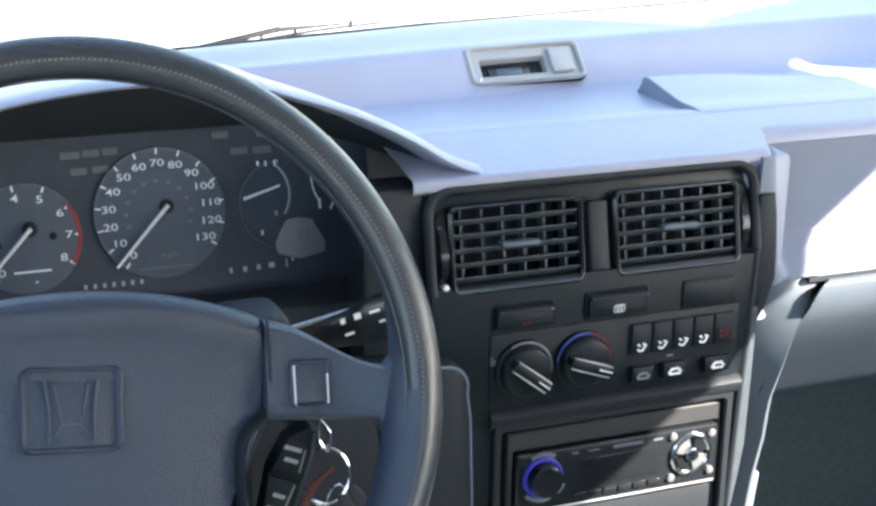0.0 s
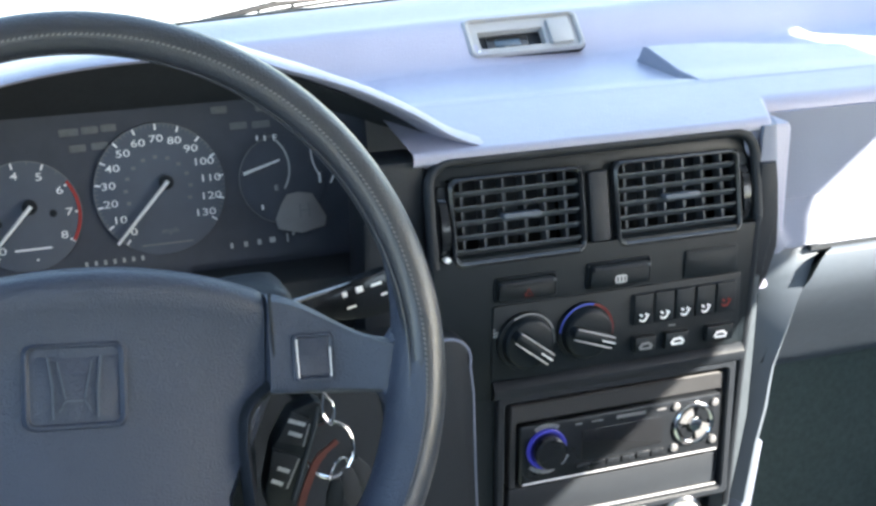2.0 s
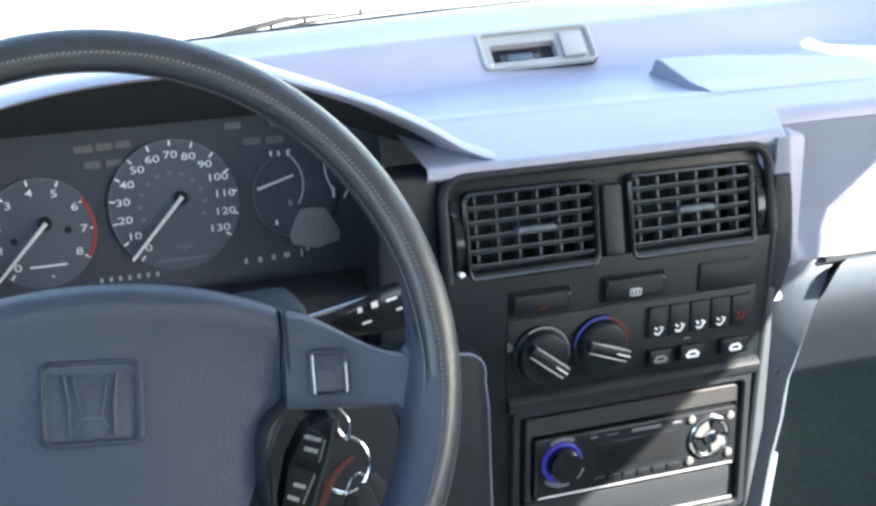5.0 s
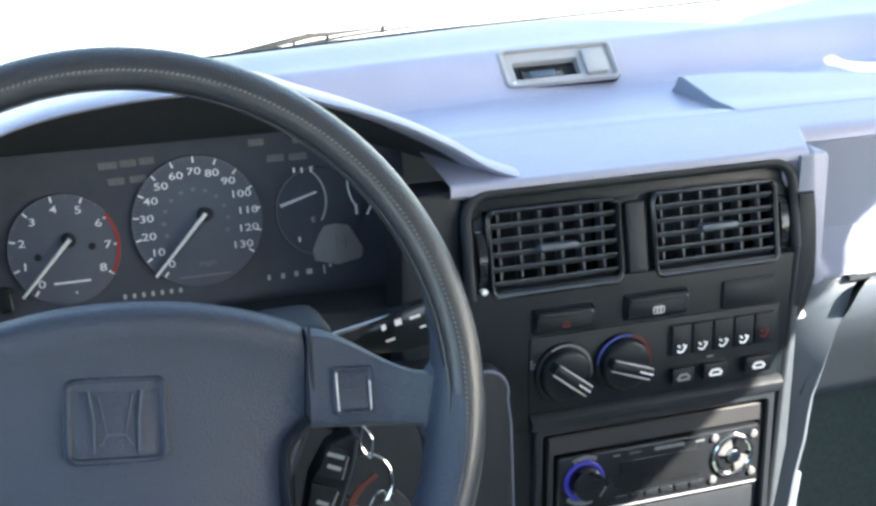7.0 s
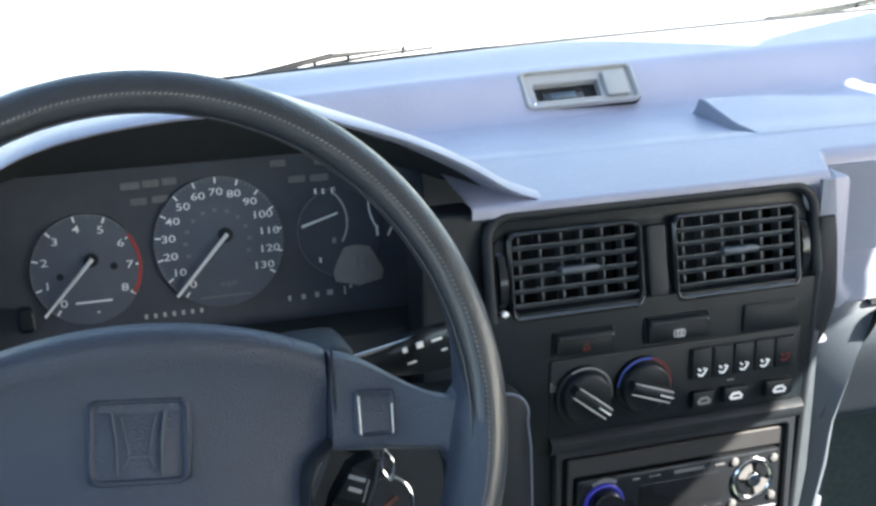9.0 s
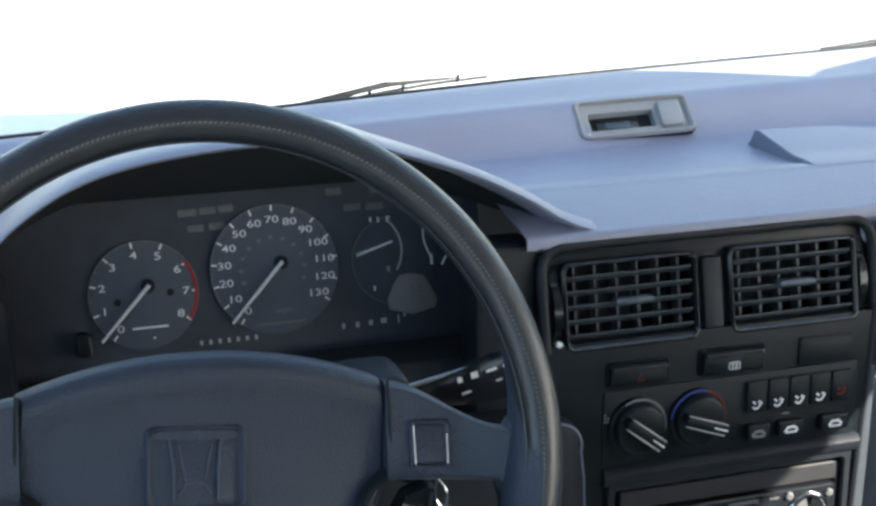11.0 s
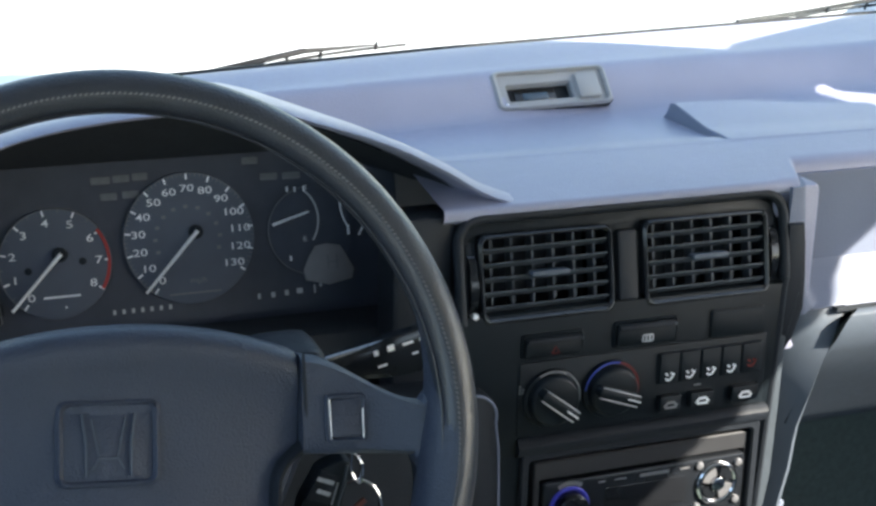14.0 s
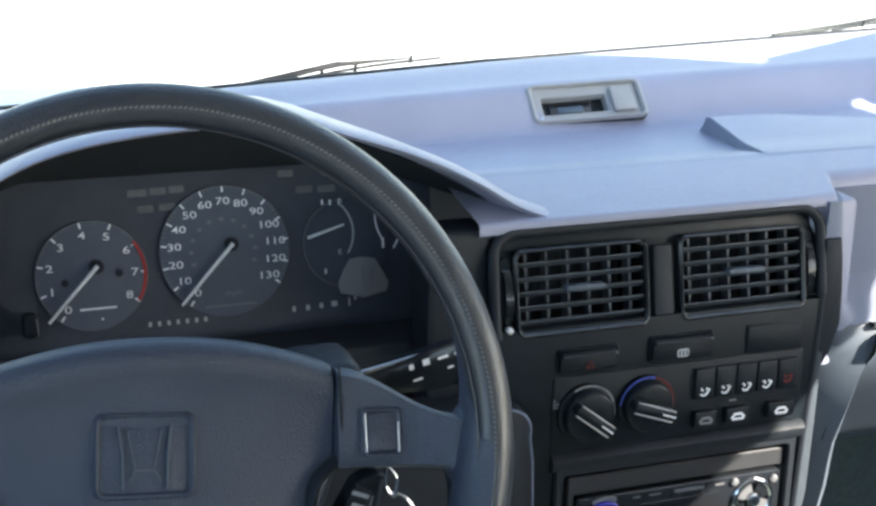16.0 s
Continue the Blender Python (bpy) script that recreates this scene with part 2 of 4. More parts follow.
def stroke(pts, half, w, h=0.0004, bm=None):
    """A flat printed line along (u, v) points."""
    bm = bm or bmesh.new()
    P = [Vector(p) for p in pts]
    lo = []
    for i, p in enumerate(P):
        d = (P[min(i + 1, len(P) - 1)] - P[max(i - 1, 0)]).normalized()
        nrm = Vector((-d.y, d.x)) * half
        lo.append([(p.x + nrm.x, p.y + nrm.y, w), (p.x + nrm.x, p.y + nrm.y, w + h), (p.x - nrm.x, p.y - nrm.y, w + h), (p.x - nrm.x, p.y - nrm.y, w)])
    return rings(bm, lo, cap_start=True, cap_end=True)


def arc(cu, cv, r, a0, a1, n=24):
    return [(cu + r * math.cos(radians(a0 + (a1 - a0) * k / n)), cv + r * math.sin(radians(a0 + (a1 - a0) * k / n))) for k in range(n + 1)]


# ---------------------------------------------------------------- ground and car body (upright, in the world's own frame)
def world_box(name, b, mat, label, category, kind="structure", bevel=0.0):
    ob = part(name, box(*b, bevel), mat, in_world=True)
    return tagged(ob, label, category, kind=kind)


bm = bmesh.new()
rings(bm, [[(x, y, 0) for x in (-2500, -60, -8, 8, 60, 2500)] for y in (-2500, -60, -8, 8, 60, 2500)], close=False)
tagged(part("ground", bm, CONCRETE, in_world=True, smooth=False), "pale sunlit concrete ground outside the car", "ground", kind="structure")

world_box("floor", (-0.74, 0.74, -1.9, 0.62, 0.18, 0.22), CARPET, "dark grey-green carpet on the car floor", "floor")
world_box("wall_firewall", (-0.74, 0.74, 0.62, 0.66, 0.20, 0.76), CARPET, "dark carpeted front bulkhead of the footwell", "wall")
# Unseen rear wall, made high to cut bright reflections in the console.
world_box("wall_rear", (-0.74, 0.74, -1.95, -1.9, 0.20, 1.12), DOORCARD, "unseen blue-grey wall added to close the rear of the cabin", "wall")
for s, nm in ((-1, "wall_left"), (1, "wall_right")):
    bm = box(min(s * 0.745, s * 0.80), max(s * 0.745, s * 0.80), -1.95, 0.66, 0.18, 0.86, 0.01)
    tagged(part(nm, bm, DOORCARD, in_world=True), "blue-grey fabric door panel", "wall", kind="structure")
# roof with its rails; the side windows lie between the rails and the doors
def roof_z(x, y):
    return 1.375 - 0.145 * (abs(x) / 0.74) ** 4 - 0.03 * ((y + 0.85) / 0.9) ** 2


# The unseen front edge is carried forward to keep sun off the dashboard top.
rows = [[(x, y, roof_z(x, y)) for x in [-0.74 + 1.48 * k / 20 for k in range(21)]] for y in [-1.75 + 1.810 * k / 16 for k in range(17)]]
tagged(part("ceiling", sheet(rows, 0.03), LINING, in_world=True), "blue-grey fabric headlining under the roof", "ceiling", kind="structure")
for s in (-1, 1):
    pil = tube([(s * 0.730, -0.16, 1.215), (s * 0.735, 0.05, 1.195), (s * 0.745, 0.26, 1.025), (s * 0.755, 0.55, 0.80)], 0.045, 8, flat=0.8)
    tagged(part("trim_pillar", pil, LINING, in_world=True), "grey windscreen pillar trim", "pillar", kind="structure")
    # Unseen panel added in the window corner; it blocks sun from the top pad.
    bm = bmesh.new()
    rings(bm, [[(x, -0.02, 0.85), (x, 0.62, 0.85), (x, 0.62, 0.80), (x, 0.05, 1.17)] for x in (s * 0.745, s * 0.785)], cap_start=True, cap_end=True)
    tagged(part("shade_panel", bm, DOORCARD, in_world=True), "unseen blue-grey panel added to keep sun off the dashboard top", "trim", kind="structure")
    pil = tube([(s * 0.74, -1.28, 1.22), (s * 0.76, -1.25, 0.84)], 0.045, 8, flat=0.6)
    tagged(part("trim_pillar", pil, LINING, in_world=True), "grey door pillar trim", "pillar", kind="structure")
    pil = tube([(s * 0.73, -1.7, 1.2), (s * 0.75, -1.92, 0.84)], 0.06, 8, flat=0.7)
    tagged(part("trim_pillar", pil, LINING, in_world=True), "grey rear pillar trim", "pillar", kind="structure")

rows = []
for j in range(9):
    f = -0.06 + 1.06 * j / 8
    rows.append([(x, 0.56 - 0.50 * f - 0.05 * (x / 0.74) ** 2, 0.79 + 0.56 * f + 0.03 * f * (1 - f) - 0.05 * f * (x / 0.74) ** 2)
                 for x in [-0.74 + 1.48 * k / 16 for k in range(17)]])
ws = part("windscreen", sheet(rows, 0.004), GLASS, in_world=True)
ws.visible_shadow = False
tagged(ws, "clear raked windscreen glass", "windscreen", kind="structure")


def bonnet_z(x, y):
    return 0.80 - 0.02 * (max(0, y - 0.66) / 1.0) ** 1.5 - 0.025 * (x / 0.75) ** 2 + 0.012 * smoothstep(0.5, 0.56, abs(x)) - 0.045 * (1 - smoothstep(0.56, 0.72, y))


rows = [[(x, y, bonnet_z(x, y)) for x in [-0.78 + 1.56 * k / 30 for k in range(31)]] for y in [0.585 + 1.5 * k / 20 for k in range(21)]]
tagged(part("bonnet", sheet(rows, 0.01), PAINT, in_world=True), "glossy white car bonnet in full sun", "bonnet")

# ---------------------------------------------------------------- dashboard
dash = thing("dashboard", (0, 0.2, 0.0), "blue-grey vinyl dashboard under the windscreen", "dashboard")


def far_edge(x):
    return 0.349 + 0.160 * x - 0.075 * max(0, -x - 0.03)


POD = 0.126  # where the console pod ends and the passenger face steps back


def front_edge(x):
    return 0.013 + 0.034 * smoothstep(POD, POD + 0.020, x) - 0.012 * smoothstep(0.25, 0.6, x)


CREASE = 0.100
STEP = 0.1150  # a low wall that faces the driver and runs out at the crease


def step_up(x, y):
    if x <= STEP:
        return 0.0
    q = (0.204 - y) / 0.106
    h = 0.0160 * (1 - max(0.0, q - 0.1) / 0.9) if q > 0.1 else 0.0160 * smoothstep(-0.03, 0.08, q)
    return max(0.0, h) * (1 - smoothstep(0.0, 0.30, x - STEP))


def pad_z(x, y):
    """The height of the dashboard's top."""
    e = far_edge(x)
    s = (y - CREASE) / (e - CREASE)
    if s <= 0:
        return 0.2415 + 0.0155 * max(0, y / CREASE) ** 0.85 + step_up(x, y)
    return 0.2572 - 0.0050 * smoothstep(0, 0.16, s) + 0.0360 * smoothstep(0.53, 0.71, s) + 0.0085 * smoothstep(0.7, 1.0, s) + step_up(x, y)


def pad_rows(xs, start):
    out = []
    for x in xs:
        f, e = front_edge(x), far_edge(x)
        if start:
            row = [(x, start, pad_z(x, start) - 0.03)]
            row += [(x, start + (e - start) * k / 26, pad_z(x, start + (e - start) * k / 26)) for k in range(27)]
        else:
            r = 0.0045 + 0.0045 * smoothstep(0.098, 0.120, x) + 0.0050 * smoothstep(POD - 0.004, POD + 0.024, x)
            top = pad_z(x, f + r)
            row = [(x, f + 0.012, 0.2300), (x, f + 0.003, min(0.2345, top - r - 0.003)), (x, f + 0.0002, min(0.2365, top - r - 0.001))]
            row += [(x, f + r * (1 - math.cos(radians(a))), top - r * (1 - math.sin(radians(a)))) for a in (0, 15, 30, 45, 60, 75)]
            row += [(x, y, pad_z(x, y)) for y in [f + r + (CREASE - 0.002 - f - r) * k / 12 for k in range(13)]]
            row.append((x, CREASE - 0.0005, 0.2572 + step_up(x, CREASE)))
            row += [(x, y, pad_z(x, y)) for y in [CREASE + 0.001 + (e - CREASE - 0.001) * k / 44 for k in range(45)]]
        row += [(x, e + 0.008, pad_z(x, e) - 0.003), (x, e + 0.018, 0.278), (x, e + 0.05, 0.25), (x, e + 0.052, 0.19)]
        out.append(row)
    return out


XS = sorted({round(0.120 + 0.002 * k, 4) for k in range(16)} | {round(-0.735 + 1.47 * k / 70, 4) for k in range(71)} | {0.13, 0.14, 0.15, 0.16, 0.17, -0.168, -0.150, -0.555, -0.0285, 0.0775, STEP - 0.0001, STEP + 0.0006, STEP + 0.004})
bm = sheet(pad_rows([x for x in XS if x >= -0.168], 0))
hole = [f for f in bm.faces if -0.0285 < f.calc_center_median().x < 0.0775 and abs(f.calc_center_median().y - 0.2595) < 0.0105 and f.calc_center_median().z > 0.24]
bmesh.ops.delete(bm, geom=hole, context="FACES")
part("top_pad", bm, VINYL, dash, "grained blue-grey vinyl top with a stepped crease")
part("top_pad", sheet(pad_rows([x for x in XS if -0.555 <= x <= -0.168], 0.19)), VINYL, dash)
part("top_pad", sheet(pad_rows([x for x in XS if x <= -0.555], 0)), VINYL, dash)

# passenger face, pod side and the pale strip that runs down beside the console
SIDE = [(0.2400, 0.1185, 0.735), (0.225, 0.1178, 0.735), (0.20, 0.1165, 0.735), (0.18, 0.115, 0.735), (0.165, 0.1150, 0.735), (0.150, 0.1155, 0.735), (0.142, 0.117, 0.735), (0.1365, 0.119, 0.735),
        (0.1345, 0.1200, 0.188), (0.127, 0.1225, 0.1768), (0.111, 0.1228, 0.1698), (0.0905, 0.1226, 0.1600), (0.0648, 0.1215, 0.1517),
        (0.0366, 0.1207, 0.1415), (0.0218, 0.1203, 0.1393), (0.0, 0.1182, 0.1372), (-0.033, 0.1142, 0.1304), (-0.087, 0.1045, 0.1238)]
rows = []
for z, xl, xr in SIDE:
    row = []
    edge = POD + 0.10 * (0.2385 - z)
    side = 1 - smoothstep(0.095, 0.1355, z)  # the strip turns towards the console as it runs down
    xl += 0.0115 * side
    for k in range(65):
        s = k / 64
        x = xl + (xr - xl) * (s ** 2.4 if xr > 0.5 else s)
        deep = smoothstep(edge, edge + 0.020, x) * smoothstep(0.128, 0.165, z)
        y = 0.0132 + 0.034 * deep - 0.012 * smoothstep(0.25, 0.6, x) * deep - (0.2385 - z) * 0.03 * (1 - deep)
        row.append((x, y * (1 - side) + (0.022 - 0.017 * s) * side, z))
    rows.append(row)
part("passenger_face", sheet(rows[:9], 0.004), DIMMED_VINYL, dash, "grained blue-grey face panel, toned down for shade")
part("side_strip", sheet(rows[8:], 0.004), TRIM, dash, "narrow blue strip beside the console, darkened for shade")

# The left end takes charcoal in place of blue vinyl to paint its shade.
for u0, u1, lab in ((-0.205, -0.157, "end of the driver's pod, shade painted in charcoal"), (0.107, 0.150, "")):
    part("pod_back", plate(rrect(u0, u1, 0.10, 0.2395, 0.006), -0.05, -0.0165, 0.004), KNEE if u0 < 0 else VINYL, dash, lab, m=FLAT)

# lower faces on the driver's side
LOW = [(-0.735, -0.20)] + [(-0.121 - 0.045 * (v + 0.2) , v) for v in (-0.20, -0.1, 0.0)] + [(-0.1325, 0.07)] + arc(-0.1535, 0.097, 0.0185, -15, 90, 6) + [(-0.735, 0.116)]
knee = part("knee_panel", plate(LOW, -0.02, 0.02, 0.005), KNEE, dash, "charcoal knee panel with a rounded corner", m=FLAT)
part("knee_edge", tube([(-0.1700, 0.1150, 0.0185)] + [(u - 0.0012, v - 0.0012, 0.0185) for u, v in arc(-0.1535, 0.097, 0.0185, 90, -15, 8)] + [(-0.1340, 0.07, 0.0185), (-0.1315, 0.0, 0.0185), (-0.1265, -0.1, 0.0185)], 0.0011, 6), DIMMED_VINYL, knee, "pale edge line", m=FLAT)
part("under_face", plate([(-0.735, 0.09), (-0.15, 0.09), (-0.15, 0.150), (-0.735, 0.150)], -0.09, -0.045, 0.006), DEEP, dash, "matt black strip below the dials", m=FLAT)
part("left_face", plate(rrect(-0.735, -0.520, 0.09, 0.237, 0.014), -0.09, -0.03, 0.012), KNEE, dash, "charcoal end face", m=FLAT)

# binnacle hood: an arch over the dials that runs out into the top pad
LIP = spline([(-0.575, 0, 0.205), (-0.551, 0, 0.240), (-0.516, 0, 0.281), (-0.462, 0, 0.3115), (-0.385, 0, 0.3245), (-0.30, 0, 0.3245),
              (-0.251, 0, 0.3110), (-0.205, 0, 0.2940), (-0.165, 0, 0.2735), (-0.138, 0, 0.2565), (-0.115, 0, 0.2465), (-0.085, 0, 0.2370)], 72)


def hood_ring(y, drop, spread, scale=1.0):
    return [(-0.35 + (p.x + 0.35) * scale + spread * smoothstep(-0.3, -0.1, p.x), y, p.z - drop - 0.13 * max(0.0, y - 0.05) * (1 - smoothstep(-0.34, -0.20, p.x)) - 0.20 * max(0.0, y - 0.035) * smoothstep(-0.32, -0.17, p.x)) for p in LIP]


HOODS = [hood_ring(0.050, 0.0065, -0.003), hood_ring(0.026, 0.0042, -0.002), hood_ring(0.0205, 0.0025, -0.001), hood_ring(0.019, 0.0010, 0.0),
         hood_ring(0.022, -0.0005, 0.001), hood_ring(0.034, -0.002, 0.003), hood_ring(0.08, -0.003, 0.011), hood_ring(0.14, -0.003, 0.020),
         hood_ring(0.19, -0.001, 0.028), hood_ring(0.225, 0.007, 0.033), hood_ring(0.255, 0.022, 0.036), hood_ring(0.275, 0.045, 0.036), hood_ring(0.285, 0.08, 0.036)]
bm = bmesh.new()
rings(bm, HOODS, close=False)
part("binnacle_hood", bm, VINYL, dash, "arched blue-grey hood over the dials")
# black recess from the hood's lip back to the dials
LENSF = leaning(-0.325, 0.118, 0.212, 15)
bm = bmesh.new()
inner = []
for p in LIP:
    s = smoothstep(-0.16, -0.12, p.x)
    inner.append(LENSF @ Vector(((p.x + 0.325) * 0.93 - 0.004, min(0.056, (p.z - 0.212) * 0.60), 0.006)))
rings(bm, [[(x, y + 0.001, z - 0.001) for x, y, z in hood_ring(0.049, 0.0065, -0.003)], [tuple(Vector(a).lerp(b, 0.5)) for a, b in zip(hood_ring(0.049, 0.008, -0.003), inner)], [tuple(v) for v in inner]], close=False)
part("recess", bm, DEEP, dash, "matt black inside of the hood")

lo = [[(STEP - 0.0008, y, pad_z(STEP, y) - 0.001), (STEP - 0.0008, y, pad_z(STEP, y) + step_up(STEP + 0.0006, y) - 0.0006)] for y in [0.208 - 0.110 * k / 20 for k in range(21)]]
part("step_face", sheet(lo), DIMMED_VINYL, dash, "shaded face of the tapering step in the top")

# glove box
glove = thing("glove_box", (0.42, 0.02, 0.02), "blue-grey closed glove box lid below the dashboard face, darkened for shade", "glove box")
LID = [(0.1340, 0.030, 0.189), (0.1340, 0.004, 0.188), (0.1335, 0.0005, 0.183), (0.1315, -0.0015, 0.1785), (0.1270, -0.0020, 0.1745), (0.111, 0.0, 0.1675), (0.0950, 0.010, 0.1655),
       (0.0690, 0.030, 0.1730), (0.0420, 0.058, 0.1830), (0.0000, 0.094, 0.2020), (-0.0200, 0.114, 0.2170), (-0.0240, 0.120, 0.222), (-0.0250, 0.150, 0.235)]
rows = [[(xl + (0.735 - xl) * (k / 40) ** 1.6, y, z) for k in range(41)] for z, y, xl in LID]
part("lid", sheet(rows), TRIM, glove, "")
rows = [[(xr - 0.006 + 0.022 * k / 3, 0.012 + 0.05 * k / 3 * (0.135 - z) / 0.1, z) for k in range(4)] for z, xl, xr in SIDE if 0.03 < z < 0.133]
part("seal", sheet(rows), DEEP, glove, "black gap round the lid")
part("upper_seal", box(0.170, 0.735, 0.006, 0.03, 0.1330, 0.1365), DEEP, glove, "")
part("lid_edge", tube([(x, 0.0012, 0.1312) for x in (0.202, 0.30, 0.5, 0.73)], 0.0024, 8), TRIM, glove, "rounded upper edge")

# ---------------------------------------------------------------- centre console panel
console = thing("centre_console", (0, 0.0, -0.09), "black plastic centre console with two air vents and heater controls", "centre console")
VENT = leaning(0.0, 0.0, 0.166, 12)
LOWP = [(-0.118, -0.12), (0.100, -0.12), (0.1015, -0.078), (0.106, 0.05), (0.1095, 0.116), (0.111, 0.168), (-0.160, 0.168), (-0.158, 0.10), (-0.130, 0.0)]
HOLE = rrect(-0.1035, 0.0955, -0.0625, 0.0485, 0.004)
# lower face with the radio's pocket through it
bm = bmesh.new()
fo = []
for u, v in HOLE:
    a = math.atan2(v + 0.007, u + 0.004)
    best = None
    for i in range(len(LOWP)):
        p, q = Vector(LOWP[i]), Vector(LOWP[(i + 1) % len(LOWP)])
        d, o = Vector((math.cos(a), math.sin(a))), Vector((-0.004, -0.007))
        den = d.x * (q - p).y - d.y * (q - p).x
        if abs(den) > 1e-9:
            t = ((p - o).x * (q - p).y - (p - o).y * (q - p).x) / den
            s = ((p - o).x * d.y - (p - o).y * d.x) / den
            if t > 0 and -1e-6 <= s <= 1 + 1e-6 and (best is None or t < best):
                best = t
    fo.append((-0.004 + best * math.cos(a), -0.007 + best * math.sin(a)))
rings(bm, [[(u, v, w) for u, v in o] for o, w in ((fo, -0.03), (fo, 0.0), (HOLE, 0.0), (HOLE, -0.05))])
part("lower_face", bm, BLACK, console, "", m=FLAT)
part("face_cover", plate([(-0.159, 0.052), (0.1065, 0.052), (0.1095, 0.116), (0.111, 0.167), (-0.159, 0.167), (-0.157, 0.10)], -0.01, 0.0016, 0.001), BLACK, console, "", m=FLAT)

# upper face with both vents, and the raised rim round it
UP = [(-0.158, -0.004), (0.1105, -0.004)] + arc(0.0955, 0.0535, 0.0175, 0, 90, 6) + arc(-0.139, 0.0535, 0.0175, 90, 180, 6)
for o in ([(-0.157, 0.0585), (0.1125, 0.0585)] + arc(0.0955, 0.0535, 0.0175, 30, 90, 5) + arc(-0.139, 0.0535, 0.0175, 90, 150, 5),
          [(-0.158, -0.005), (-0.142, -0.005), (-0.142, 0.0588), (-0.156, 0.0588)], [(-0.037, -0.005), (-0.009, -0.005), (-0.009, 0.0588), (-0.037, 0.0588)],
          [(0.097, -0.005), (0.1125, -0.005), (0.1125, 0.0588), (0.097, 0.0588)]):
    part("upper_face", plate(o, -0.03, -0.006, 0.0005), BLACK, console, "", m=VENT)
part("rim", tube([(u, v, -0.001) for u, v in [(-0.1575, -0.004)] + arc(-0.139, 0.0535, 0.0185, 180, 90, 8) + arc(0.0955, 0.0535, 0.0185, 90, 0, 8) + [(0.1135, 0.004)]], 0.0042, 10), KNEE, console, "rounded charcoal rim", m=VENT)
part("side_rim", tube([(0.1135, 0.000, 0.172), (0.1125, 0.000, 0.165), (0.1110, 0.000, 0.116), (0.1078, 0.000, 0.05), (0.1025, 0.000, -0.08)], 0.0030, 8), KNEE, console, "")
part("side_bevel", plate([(0.1135, 0.120), (0.1195, 0.120), (0.1192, 0.06), (0.1180, 0.0), (0.1135, -0.033), (0.1030, -0.10), (0.0985, -0.10), (0.1060, 0.0), (0.1100, 0.06)], -0.02, -0.0005, 0.0015), SLAT, console, "dark grey bevelled side", m=FLAT)


part("side_border", plate([(0.1150, 0.2120), (0.1295, 0.2120), (0.1325, 0.1950), (0.1350, 0.1700), (0.1360, 0.1416), (0.1290, 0.1180), (0.1215, 0.1050), (0.1175, 0.1050), (0.1150, 0.1200)], -0.02, -0.0035, 0.003), KNEE, console, "dark slate border beside the vents", m=FLAT)


